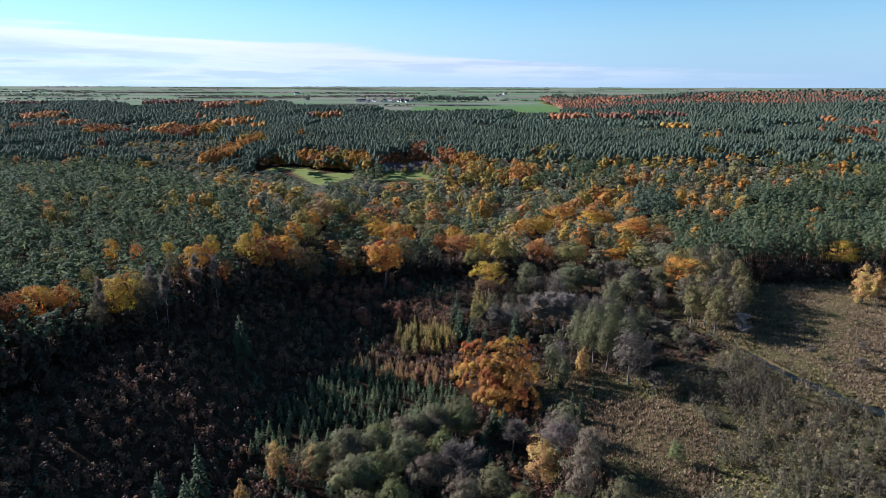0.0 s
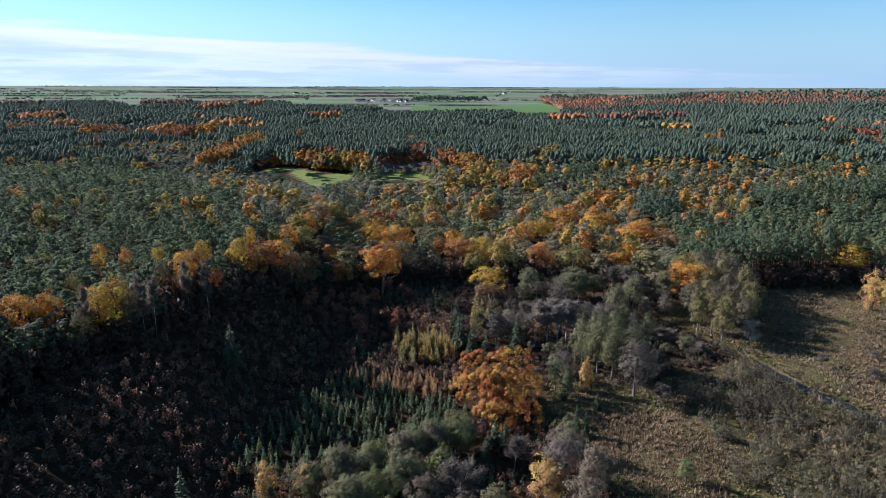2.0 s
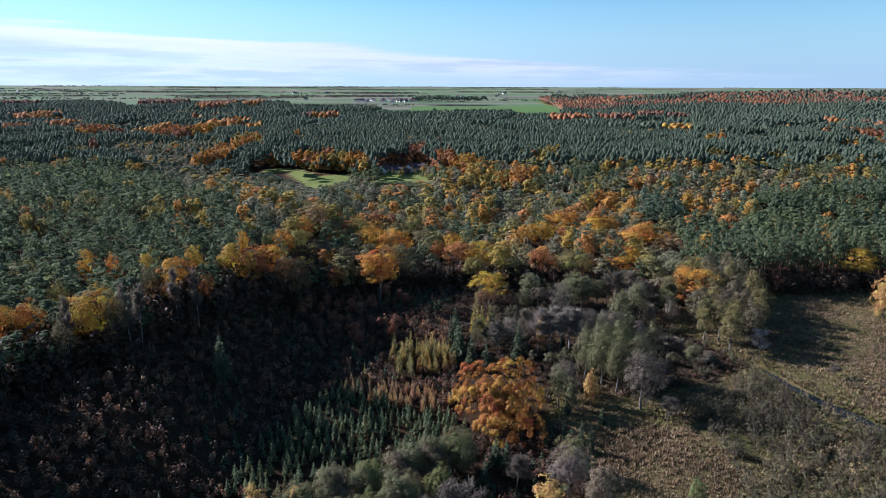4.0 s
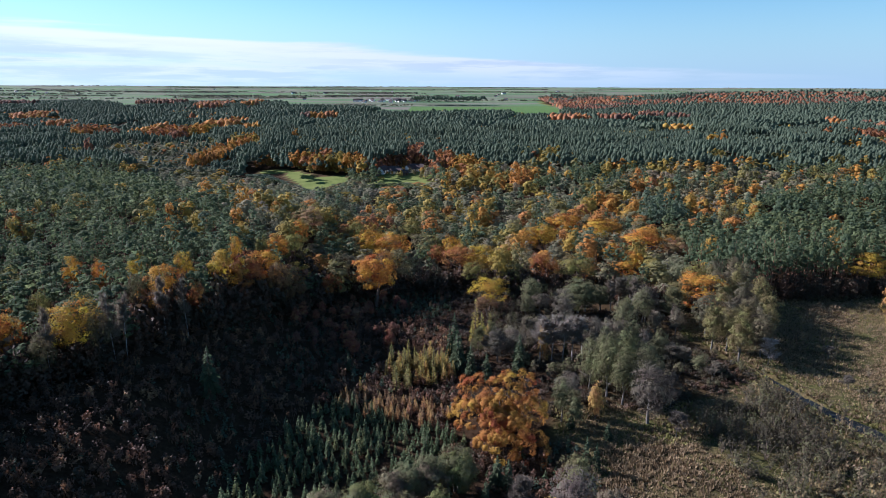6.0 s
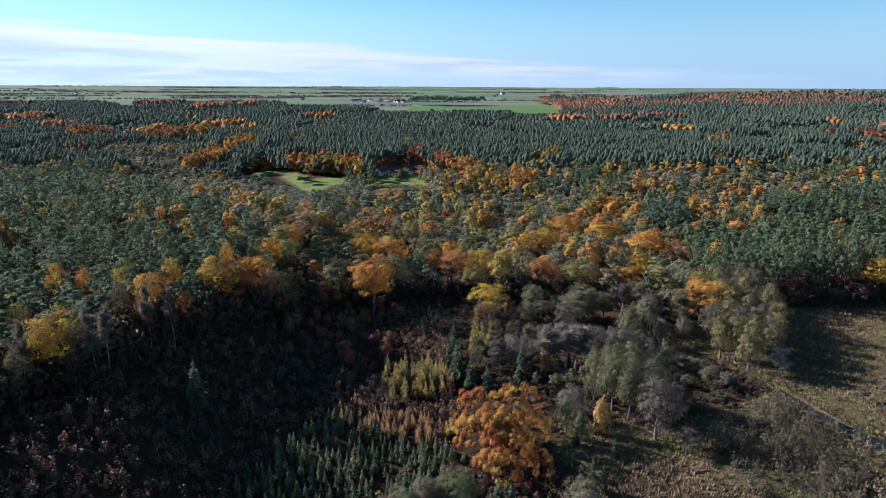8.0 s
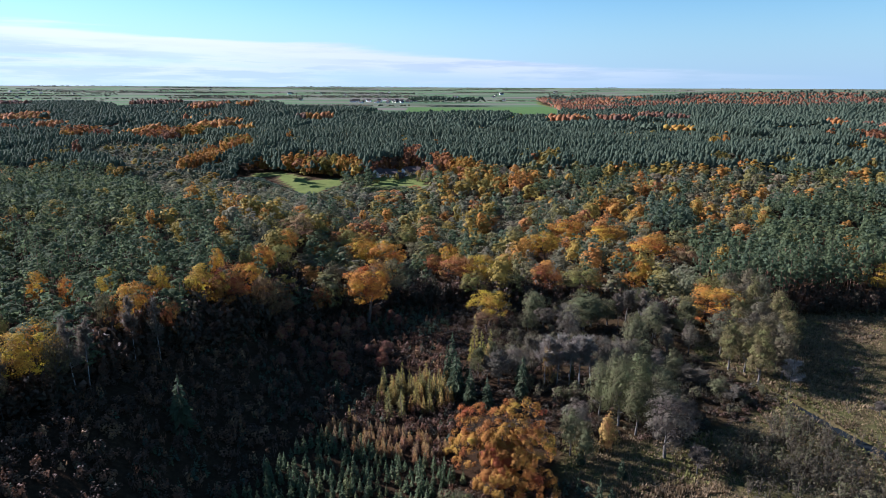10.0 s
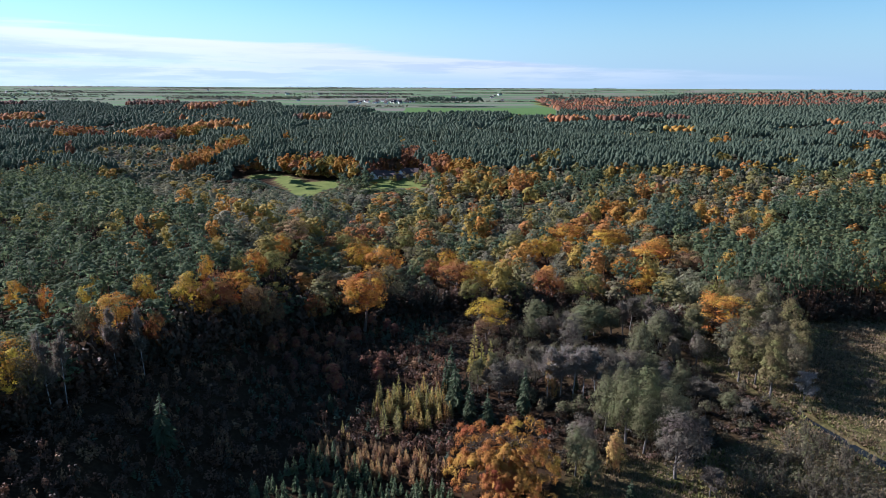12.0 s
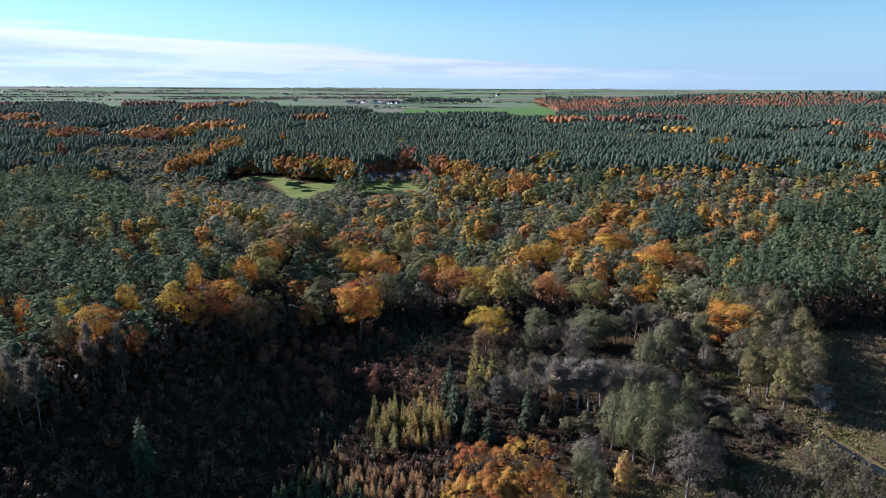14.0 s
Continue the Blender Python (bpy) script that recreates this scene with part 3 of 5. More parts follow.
DULL = (0.115, 0.10, 0.048)
PALE = (0.27, 0.175, 0.085)
ORANGE, YELLOW, RUST, GOLD, OLIVE, BROWN = (0.37, 0.168, 0.03), (0.34, 0.215, 0.03), (0.26, 0.11, 0.036), (0.38, 0.20, 0.03), (0.17, 0.15, 0.045), (0.155, 0.095, 0.045)
tree("great_oak", "great_oak", 14.8, 157, 13, 21, (0.315, 0.152, 0.036), "broad oak with dense orange, rust and yellow foliage beside the plantation", "oak tree", "")

OAKS = [(-99.1, 168.6, 16, 3.3, OLIVE), (-106.6, 196.7, 17, 3.7, GOLD), (-97.5, 194.6, 17, 3.0, ORANGE), (-87.6, 194.5, 17, 2.6, YELLOW), (-89.6, 203.3, 17, 2.4, YELLOW),
        (-75.8, 201.7, 17, 3.8, YELLOW), (-81.3, 152.4, 19, 7.1, YELLOW), (-72.8, 178.7, 19, 6.5, ORANGE), (-78.8, 177.4, 17, 4.3, DULL), (-64.6, 203.4, 18, 7.0, YELLOW),
        (-60.2, 208.5, 18, 8.2, RUST), (-57.0, 217.9, 18, 6.9, ORANGE), (-58.4, 240.7, 17, 5.2, ORANGE), (-68.3, 225.2, 17, 3.0, GOLD), (-62.3, 236.0, 17, 3.9, OLIVE),
        (-54.6, 249.5, 17, 6.0, OLIVE)]
OAKS_MORE = [(-57.3, 269.5, 17, 4.8, ORANGE), (-58.9, 292.8, 16, 10.0, PALE), (-22.9, 237.2, 22, 10.9, ORANGE), (-20.3, 285.5, 18, 10.7, ORANGE), (-30.4, 286.3, 18, 8.8, GOLD),
        (-38.6, 300.9, 17, 7.9, OLIVE), (-14.3, 324.7, 16, 8.5, OLIVE), (-8.2, 304.7, 15, 7.5, DULL), (-1.2, 287.8, 14, 6.1, RUST), (-16.6, 259.8, 17, 8.4, DULL),
        (-37.0, 251.7, 17, 7.3, DULL), (-97.3, 143.4, 18, 5.0, ORANGE), (-93.9, 148.4, 17, 4.3, ORANGE), (-103.0, 141.6, 17, 4.0, RUST), (-83.6, 143.9, 15, 3.6, DULL)]
OAKS_EAST = [(8.9, 276.3, 17, 10.3, RUST), (5.0, 294.9, 17, 5.3, GOLD), (16.6, 276.3, 17, 9.8, YELLOW), (13.6, 263.4, 14, 6.4, OLIVE), (18.5, 240.6, 14, 8.4, YELLOW),
        (17.0, 234.6, 9, 5.6, BROWN), (42.3, 267.2, 16, 7.8, RUST), (55.5, 265.6, 16, 11.1, OLIVE), (74.2, 264.1, 14, 7.7, ORANGE), (75.9, 287.7, 16, 7.5, ORANGE),
        (97.1, 308.5, 17, 15.6, ORANGE), (82.8, 278.2, 15, 5.0, GOLD), (78.7, 329.2, 17, 13.0, GOLD), (64.8, 344.3, 17, 14.2, ORANGE), (42.0, 314.7, 16, 7.7, GOLD),
        (50.5, 316.9, 17, 8.8, YELLOW), (93.5, 233.2, 18, 11.8, ORANGE), (97.1, 248.2, 18, 6.0, OLIVE), (173.6, 267.1, 16, 10.8, YELLOW), (109.1, 301.7, 14, 8.9, PALE)]
WORD = {ORANGE: "orange", YELLOW: "yellow", RUST: "rust-red", GOLD: "golden", OLIVE: "olive-yellow", BROWN: "brown", DULL: "dull brown-green", PALE: "pale tan"}
for k, (x, y, h, w, c) in enumerate(OAKS + OAKS_MORE + OAKS_EAST):
    tree("oak", f"oak{k % 4}", x, y, h - (1.6 if w > 4 else 2.6), w * 1.5 + 0.8, c, f"tall oak with {WORD[c]} autumn crown at the wood's edge", "oak tree", "oaks along the wood's edge")

random.seed(3)
for k in range(14):
    x = random.uniform(-100, -8)
    y = float(np.interp(x, EDGE_X, EDGE_Y)) + random.uniform(0, 9)
    if all(math.hypot(x - a, y - b) > 4.5 for a, b, c in TAKEN):
        c = random.choice([OLIVE, BROWN, DULL, DULL, RUST])
        tree("oak", f"oak{k % 4}", x, y, random.uniform(12, 18), random.uniform(5, 8.5), c, f"oak with {WORD[c]} autumn crown at the wood's edge", "oak tree", "oaks along the wood's edge")
BIRCHES = [(-83.8, 146.0, 18, 3.4), (-74.0, 154.6, 19, 4.4), (-72.8, 157.5, 18, 3.6), (-69.5, 171.0, 18, 4), (-66.0, 176.0, 17, 4), (62.4, 238.6, 13, 5), (70.0, 239.1, 14, 5)]
for k, (x, y, h, w) in enumerate(BIRCHES):
    tree("birch", f"birch{k % 3}", x, y, h, w, (0.15, 0.122, 0.09), "slender birch with white stem and nearly bare crown", "birch tree", "bare birches")
TWIGGY = [(47.5, 169, 15, 8, (0.11, 0.108, 0.05)), (53.5, 171, 15, 8, (0.105, 0.1, 0.052)), (41, 178, 15, 8, (0.118, 0.116, 0.055)), (46.5, 182, 16, 8, (0.115, 0.115, 0.055)), (51.3, 159.8, 16, 11, (0.098, 0.082, 0.062)), (44.5, 173, 17, 9, (0.112, 0.114, 0.05)), (50.5, 178, 17, 9.5, (0.105, 0.11, 0.048)), (56, 176.5, 14, 8, (0.12, 0.118, 0.06)), (60, 214, 13, 9, (0.12, 0.115, 0.06)), (70, 226, 13, 9, (0.12, 0.12, 0.06)),
          (26, 124, 11, 9, (0.13, 0.105, 0.085))]
for k, (x, y, h, w, c) in enumerate(TWIGGY):
    tree("alder", f"twiggy{k % 3}", x, y, h, w, c, "domed alder with a dense haze of brown-grey twigs", "alder tree", "domed alders by the stream")
BARES = [(119, 199, 4, 4), (112, 178, 4, 4.5), (122, 170, 3.5, 4), (131, 183, 3, 3.5), (15.6, 125.6, 9, 6.2), (3.4, 114.4, 10, 9.2), (59.7, 167.8, 10, 4.8), (56.2, 153.8, 7, 6.0)]
for k, (x, y, h, w) in enumerate(BARES):
    tree("bare_tree", f"bare{k % 3}", x, y, h, w, (0.115, 0.098, 0.078), "leafless grey tree with a haze of fine twigs", "bare tree", "leafless trees in the valley")
tree("bare_tree", "bare0", 98.0, 193.9, 9, 6.5, (0.27, 0.245, 0.215), "pale leafless tree standing alone by the stream", "bare tree", "leafless trees in the valley")
ALDERS = [(33.9, 242.0, 12, 9.0), (49.8, 235.3, 13, 12), (100, 242, 17, 8), (107, 240, 17, 8), (113, 244, 17, 8), (104, 248, 18, 8), (112, 251, 18, 8),
          (90, 196, 14, 8)]
ALDERS_EAST = [(94, 213, 15, 8), (88, 216, 15, 8), (96, 222, 16, 8), (101, 214, 15, 8), (104, 208, 14, 7), (103, 224, 16, 8), (108, 216, 15, 8), (110, 226, 18, 8), (106, 234, 18, 9), (99, 233, 18, 9), (98, 199, 14, 7), (85.7, 205.2, 14, 6.9), (89.9, 203.9, 15, 7.3), (95.9, 206.6, 14, 7.0), (99.3, 205.2, 14, 5.8), (85.6, 235.3, 14, 8.7)]
ALDERS_LOW = [(30.3, 160.8, 12, 4.9), (32.8, 157.1, 8, 4.3), (3.4, 132.6, 10, 8.6),
          (-1.8, 130.1, 10, 6.4), (-5.8, 127.4, 9, 7.0), (-20.2, 117.4, 9, 6.6), (-14.7, 118.5, 9, 6.7), (-7.8, 114.6, 10, 7.8), (-15.9, 108.9, 9, 7.4)]
for k, (x, y, h, w) in enumerate(ALDERS + ALDERS_EAST + ALDERS_LOW):
    tree("alder", f"alder{k % 3}", x, y, h, w, random.choice([(0.112, 0.097, 0.054), (0.104, 0.09, 0.058), (0.135, 0.117, 0.048), (0.1, 0.095, 0.055)]) if x > 84 else (0.108, 0.112, 0.054), "grey-green alder with thin dull foliage", "alder tree", "alders in the valley")
GOLDS = [(38.9, 161.9, 10, 4.7), (21.2, 115.7, 10, 7.6), (-32.4, 109.6, 9, 4.5), (-36.0, 98.2, 8, 3.1), (-37.2, 95.7, 7, 2.7), (31.3, 196.3, 12, 4.1), (15.3, 202.3, 9, 3.8), (-25.6, 112.8, 8, 5.3), (158, 226, 12, 7), (165, 229, 13, 7), (172, 227, 12, 7), (163, 235, 13, 7), (178, 233, 13, 8)]
for k, (x, y, h, w) in enumerate(GOLDS):
    tree("young_birch", f"gold{k % 3}", x, y, h + 2, w, (0.33, 0.21, 0.07), "young birch with thin golden autumn leaves", "birch tree", "golden young birches", 2.0)
LARCHES = [(11.9, 216.8, 13, 4.2), (-8.9, 189.8, 9, 2.8), (-6.9, 186.7, 8, 2.5), (-11.2, 182.8, 8, 2.4), (-4.2, 187.1, 9, 2.8), (-1.6, 186.3, 8, 2.8),
           (1.0, 183.5, 8, 2.4), (-5.0, 182.5, 7, 3.1), (-8.4, 179.6, 6, 2.7), (-1.5, 178.7, 6, 2.7), (-20.6, 171.7, 5, 1.4), (-14.5, 181.1, 6, 1.7), (-12.3, 178.2, 6, 2.0)]
for k, (x, y, h, w) in enumerate(LARCHES):
    tree("larch", f"larch{k % 3}", x, y, h, w, (0.24, 0.195, 0.055), "slim larch with yellow-green autumn needles", "larch tree", "larches above the plantation")
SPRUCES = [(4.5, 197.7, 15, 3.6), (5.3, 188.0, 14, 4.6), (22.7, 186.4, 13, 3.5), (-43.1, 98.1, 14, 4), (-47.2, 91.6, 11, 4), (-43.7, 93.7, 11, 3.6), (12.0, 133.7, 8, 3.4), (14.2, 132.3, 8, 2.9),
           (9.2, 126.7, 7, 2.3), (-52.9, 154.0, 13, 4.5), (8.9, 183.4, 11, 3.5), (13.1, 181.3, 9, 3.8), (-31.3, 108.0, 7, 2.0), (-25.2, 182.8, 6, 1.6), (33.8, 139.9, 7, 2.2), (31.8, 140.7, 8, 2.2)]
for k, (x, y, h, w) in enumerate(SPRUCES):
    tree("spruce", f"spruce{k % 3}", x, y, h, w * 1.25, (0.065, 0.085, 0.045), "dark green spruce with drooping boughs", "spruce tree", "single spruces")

# the spruce plantation in rows
random.seed(4)
PLANT = [(-30.1, 160.2), (-23.0, 165.7), (-13.2, 162.8), (2.5, 153.2), (6.1, 150.0), (-5.9, 136.3), (-17.1, 128.3), (-27.0, 120.4), (-37.1, 117.5), (-41.3, 116.2), (-38.6, 138.3)]
row_dir, row_side = Vector((0.55, 0.83)), Vector((0.83, -0.55))
for a in range(-24, 24):
    for b in range(-26, 26):
        p = Vector((-16, 140)) + row_dir * (b * 1.9 + random.uniform(-0.5, 0.5)) + row_side * (a * 2.5 + random.uniform(-0.4, 0.4))
        if inside(PLANT, np.array(p.x), np.array(p.y)) and random.random() < 0.84:
            h = random.uniform(2.4, 4.6)
            tree("young_spruce", f"sapling{random.randrange(3)}", p.x, p.y, h, h * random.uniform(0.42, 0.58), random.choice([(0.086, 0.115, 0.054), (0.10, 0.13, 0.066), (0.068, 0.095, 0.044), (0.115, 0.13, 0.056)]), "young planted spruce, blue-green, in a plantation row", "spruce tree", "young spruces of the plantation")


# ------------------------------------------------------------ more single trees round the plantation
random.seed(12)
for k in range(3):
    shape(f"willow{k}", broad(401 + k, 8, 8, 110, 40, 0.42, 0.02, 4, 0.34), leaf_own, bark_grey)
tree("willow", "alder1", 51.0, 121.9, 5.0, 4.0, (0.115, 0.135, 0.05), "small rounded green willow bush in the reeds", "willow tree", "")
WILLOWS = [(4.0, 132.0, 9.5, 9), (-2.0, 128.5, 9, 8), (-8.1, 125.7, 8.5, 8), (-13.4, 120.9, 9, 8.5), (-19.9, 117.6, 8.5, 8), (-25.6, 112.9, 8, 8), (-6.1, 118.2, 8, 8), (-12.3, 111.4, 8.5, 8), (-18.8, 106.8, 8, 8), (-0.0, 121.3, 8, 7), (-3.0, 110.6, 9, 8), (4.0, 104.0, 9, 8), (-9.2, 102.5, 8, 8), (-15.5, 97.7, 8, 8),
           (10, 108, 8, 8), (14, 100, 8, 8), (-1.0, 96.3, 8, 8), (28, 132, 9, 7), (31, 118, 11, 8), (27, 108, 11, 8), (33, 101, 10, 8), (22, 96, 11, 8)]
for k, (x, y, h, w) in enumerate(WILLOWS):
    g_ = random.uniform(0.7, 1.0)
    tree("willow", f"willow{k % 3}", x, y, h, w, random.choice([(0.15 * g_, 0.14 * g_, 0.065 * g_), (0.155 * g_, 0.125 * g_, 0.08 * g_), (0.13 * g_, 0.14 * g_, 0.05 * g_)]), "bushy grey-green willow with thin autumn foliage", "willow tree", "willows below the plantation")
for k in range(100):
    a, b = random.uniform(0, 1), random.uniform(-1, 1)
    x, y = -25 + 28 * a + b * 1.5, 166 - 6 * a + b * 5.0
    h = random.uniform(2.4, 4.4)
    tree("young_larch", f"larch{k % 3}", x, y, h, h * 0.46, random.choice([(0.30, 0.17, 0.075), (0.33, 0.20, 0.08), (0.25, 0.16, 0.085)]), "young larch with fading brown needles above the spruce rows", "larch tree", "brown young larches")
for k in range(46):
    x, y = random.uniform(-46, -12), random.uniform(192, 240)
    if y < float(np.interp(x, EDGE_X, EDGE_Y)) - 3 and all(math.hypot(x - a, y - b) > 1.8 for a, b, c in TAKEN):
        h = random.uniform(3, 6)
        tree("young_beech", f"gold{k % 3}", x, y, h, h * random.uniform(0.6, 0.8), random.choice([(0.26, 0.11, 0.06), (0.22, 0.12, 0.07), (0.18, 0.09, 0.06)]), "young beech keeping withered rust-brown leaves in the clearing", "beech tree", "young beeches in the clearing")
for k in range(60):
    a, b = random.uniform(0, 1), random.uniform(-1, 1)
    x, y = -14 + 18 * a, 182 + 8 * a + b * 9
    h = random.uniform(4, 7.2)
    tree("yellow_larch", f"larch{k % 3}", x, y, h, h * 0.46, random.choice([(0.34, 0.24, 0.07), (0.27, 0.21, 0.07), (0.36, 0.20, 0.06), (0.20, 0.18, 0.065)]), "young larch with yellow autumn needles", "larch tree", "yellow young larches")

VALLEY_ALDERS = [(54.4, 200.7, 11.5, 7.8), (58.1, 200.2, 10.7, 7.8), (53.2, 238.9, 11.7, 10.3), (36.3, 236.4, 7.8, 7.3), (17.4, 195.7, 10, 6.6), (33.4, 169.3, 9, 6.4), (33.6, 164.1, 7, 4.6)]
VALLEY_TWIGS = [(46.4, 197.6, 13.5, 7), (50.2, 199.2, 12.1, 7.4), (61.5, 198.1, 9.2, 7.3), (65.1, 196, 8, 6.6), (75.3, 188.2, 5.6, 5.4), (47.6, 236.4, 11, 10.1), (59.1, 240, 9.6, 9.1), (74.2, 236.3, 7.8, 6.9), (82.6, 231.1, 6.4, 5.9), (30.7, 232.8, 8.5, 6.8), (22, 198.8, 9.9, 7.4)]
VALLEY_BARES = [(11.9, 198.5, 10.5, 5.0), (16.0, 200.3, 11, 4.6), (27.8, 203.4, 11.6, 6.9), (68.6, 193.4, 7.2, 6.5), (71.9, 191.3, 6.4, 5.8), (78, 185.2, 4.9, 5), (44.3, 241, 7.9, 8.3), (66.2, 243, 12.5, 8.4), (72.6, 246.1, 12.5, 9.3), (78.6, 234.2, 6.9, 6.4), (14.5, 197.2, 8.1, 5)]
VALLEY_BIRCHES = [(30.2, 195.6, 15.1, 6.9), (33.6, 195.6, 15.8, 6.6), (36.9, 195.1, 16.2, 6.9), (39.8, 195.6, 15.1, 6.6), (42.9, 195.6, 14.8, 6.6)]
TONES = [(0.115, 0.112, 0.056), (0.135, 0.115, 0.08), (0.10, 0.088, 0.066), (0.125, 0.12, 0.056), (0.15, 0.128, 0.095)]
for rows_, key, name, label, cat in ((VALLEY_ALDERS, "alder", "alder", "grey-green alder with thin dull foliage", "alder tree"), (VALLEY_TWIGS, "twiggy", "alder", "domed alder with a dense haze of brown-grey twigs", "alder tree"),
                                     (VALLEY_BARES, "bare", "bare_tree", "leafless grey tree with a haze of fine twigs", "bare tree"), (VALLEY_BIRCHES, "birch", "birch", "slender birch with white stem and nearly bare crown", "birch tree")):
    for k, (x, y, h, w) in enumerate(rows_):
        tree(name, f"{key}{k % 3}", x, y, h, w, random.choice(TONES) if key != "birch" else (0.21, 0.18, 0.145), label, cat, "trees of the valley copse")
for x, y, h, w in [(13.4, 208.5, 10.8, 4.8), (10.6, 210.1, 7.8, 3.0), (16.4, 213.2, 9.5, 3.6)]:
    tree("larch", "larch1", x, y, h, w, (0.27, 0.235, 0.055), "slim larch with yellow-green autumn needles", "larch tree", "larches above the plantation")
for k, (x, y, h, w) in enumerate([(3, 191.6, 13.8, 2.9), (4.8, 190.6, 11.8, 2.9), (6.3, 192.6, 10, 2.7), (24.6, 197.2, 8.4, 2.4), (22.9, 195.6, 7.3, 2.1), (8.6, 195.7, 7.3, 2.4), (38.6, 199.7, 4.8, 1.8), (39.5, 152.2, 5.1, 2.1), (31.9, 157.3, 3.8, 2.1)]):
    tree("spruce", f"spruce{k % 3}", x, y, h, w * 1.25, (0.05, 0.068, 0.036), "dark green spruce with drooping boughs", "spruce tree", "single spruces")
made = 0
while made < 9:
    x, y = random.uniform(14, 92), random.uniform(196, 262)
    if not inside(VALLEY, np.array(x), np.array(y)) or wobble(x, y, 9.0) < -0.12 or any(math.hypot(x - a, y - b) < 3.2 for a, b, c in TAKEN):
        continue
    made += 1
    h = random.uniform(8, 15) * (0.7 if x > 66 and y < 205 else 1)
    key, name, label, cat = random.choice([("twiggy", "alder", "domed alder with a dense haze of brown-grey twigs", "alder tree"), ("alder", "alder", "grey-green alder with thin dull foliage", "alder tree"), ("bare", "bare_tree", "leafless grey tree with a haze of fine twigs", "bare tree"), ("willow", "willow", "bushy grey-green willow with thin autumn foliage", "willow tree")])
    tree(name, f"{key}{made % 3}", x, y, h, h * random.uniform(0.5, 0.72), random.choice(TONES), label, cat, "trees of the valley copse")


# ------------------------------------------------------------ the woods
def sow(rng, spacing, x0, x1, y0, y1):
    nx, ny = int((x1 - x0) / spacing), int((y1 - y0) / spacing)
    X, Y = np.meshgrid(x0 + (np.arange(nx) + 0.5) * spacing, y0 + (np.arange(ny) + 0.5) * spacing)
    X = X + (np.arange(ny) % 2)[:, None] * spacing * 0.5
    X, Y = X.ravel() + rng.uniform(-0.46, 0.46, X.size) * spacing, Y.ravel() + rng.uniform(-0.46, 0.46, X.size) * spacing
    return X, Y


def stand(shapes, X, Y, h, w, tint, spread=0.12, seed=0, branches=False):
    """Many trees of some shapes, joined: crown arrays and trunk arrays."""
    rng = np.random.default_rng(seed + len(X))
    crowns, trunks = [], []
    which = rng.integers(0, len(shapes), len(X))
    for k, s in enumerate(shapes):
        m = which == k
        if not m.any():
            continue
        x, y = X[m], Y[m]
        n = len(x)
        z = ground_z(x, y) - 0.2
        a = rng.uniform(0, 6.283, n)
        ca, sa = np.cos(a)[:, None], np.sin(a)[:, None]
        sw, sh = (w[m] / s["w"])[:, None], (h[m] / s["h"])[:, None]

        def put(v, f):
            vx, vy, vz = v[:, 0][None], v[:, 1][None], v[:, 2][None]
            P = np.stack([(vx * ca - vy * sa) * sw + x[:, None], (vx * sa + vy * ca) * sw + y[:, None], vz * sh + z[:, None]], -1).reshape(-1, 3)
            F = (f[None] + (np.arange(n) * len(v))[:, None, None]).reshape(-1, f.shape[1])
            return P, F

        v, f, t = s["crown"]
        P, F = put(v, f)
        T = (tint[m][:, None] + (t[None] - 0.5) * spread).ravel()
        crowns.append((P, F, np.clip(T, 0, 1)))
        if s["trunk"] is not None:
            for v, f in [s["trunk"][:2]] + (s.get("limbs", []) if branches else []):
                trunks.append((*put(v, f), None))
    return crowns, trunks


def wood(name, label, category, leaf, bark_, crowns, trunks):
    e = tagged(new(name), label, category, "", "stuff")
    for corners in (3, 4):
        some = [c for c in crowns if c[1].shape[1] == corners]
        if some:
            V, F, T = join(some)
            tagged(part("crowns", mesh_of("crowns", V, F, leaf, T, True), e), "", "", "", "stuff")
    if trunks:
        V, F, _ = join([t[:2] for t in trunks])
        tagged(part("trunks", mesh_of("trunks", V, F, bark_, None, True), e), "", "", "", "stuff")
    return e


taken = np.array(TAKEN)


def free(X, Y, room=1.5):
    """Which points stay clear of the single trees and of the open strip before the taller ones."""
    ok = np.ones(len(X), bool)
    for x, y, r in taken:
        ok &= np.hypot(X - x, Y - y) > r * 0.85 + room
        if r > 2.5 and y > 135:
            ok &= ~((Y < y) & (Y > y - 12) & (np.abs(X - x * Y / y) < r * 0.8))
    return ok


def sight(X, Y):
    """Greatest height of trees that still leave the lawn and the farmyard open to the south."""
    a = X / (Y - 26.0)
    front = np.where((a > -0.31) & (a < -0.148), np.interp(a, [-0.30, -0.275, -0.255, -0.22, -0.19, -0.175, -0.15], [576, 570, 540, 512, 482, 512, 524]), np.where((a > -0.105) & (a < -0.015), 512.0, 0.0))
    return np.where(Y < front, np.maximum(0.125 * (front - Y) + 0.8, 0.5), 99.0)


def strip_trunk(s):
    """A tree too far off for its stem to show."""
    return dict(s, trunk=None)


rng = np.random.default_rng(7)
P1 = [pine(201 + k, 20, 5.6, 17, 18, 0.50) for k in range(7)]
P2 = [strip_trunk(pine(211 + k, 20, 5.8, 11, 8, 1.0)) for k in range(6)]
P3 = [fringed(221 + k) for k in range(12)]
P4 = [dome(231 + k, 5, ((0.0, 0.48), (0.55, 0.3)), 0.76) for k in range(10)]
B1 = [broad(241 + k, 16, 10, 60, 16, 0.6, 0.12, 3) for k in range(5)]
B2 = [strip_trunk(broad(251 + k, 16, 9, 22, 13, 1.05, 0.22, 3, 1.0, 1.15)) for k in range(6)]
B3 = [strip_trunk(broad(261 + k, 15, 10, 10, 7, 2.6, 0.3, 3)) for k in range(6)]
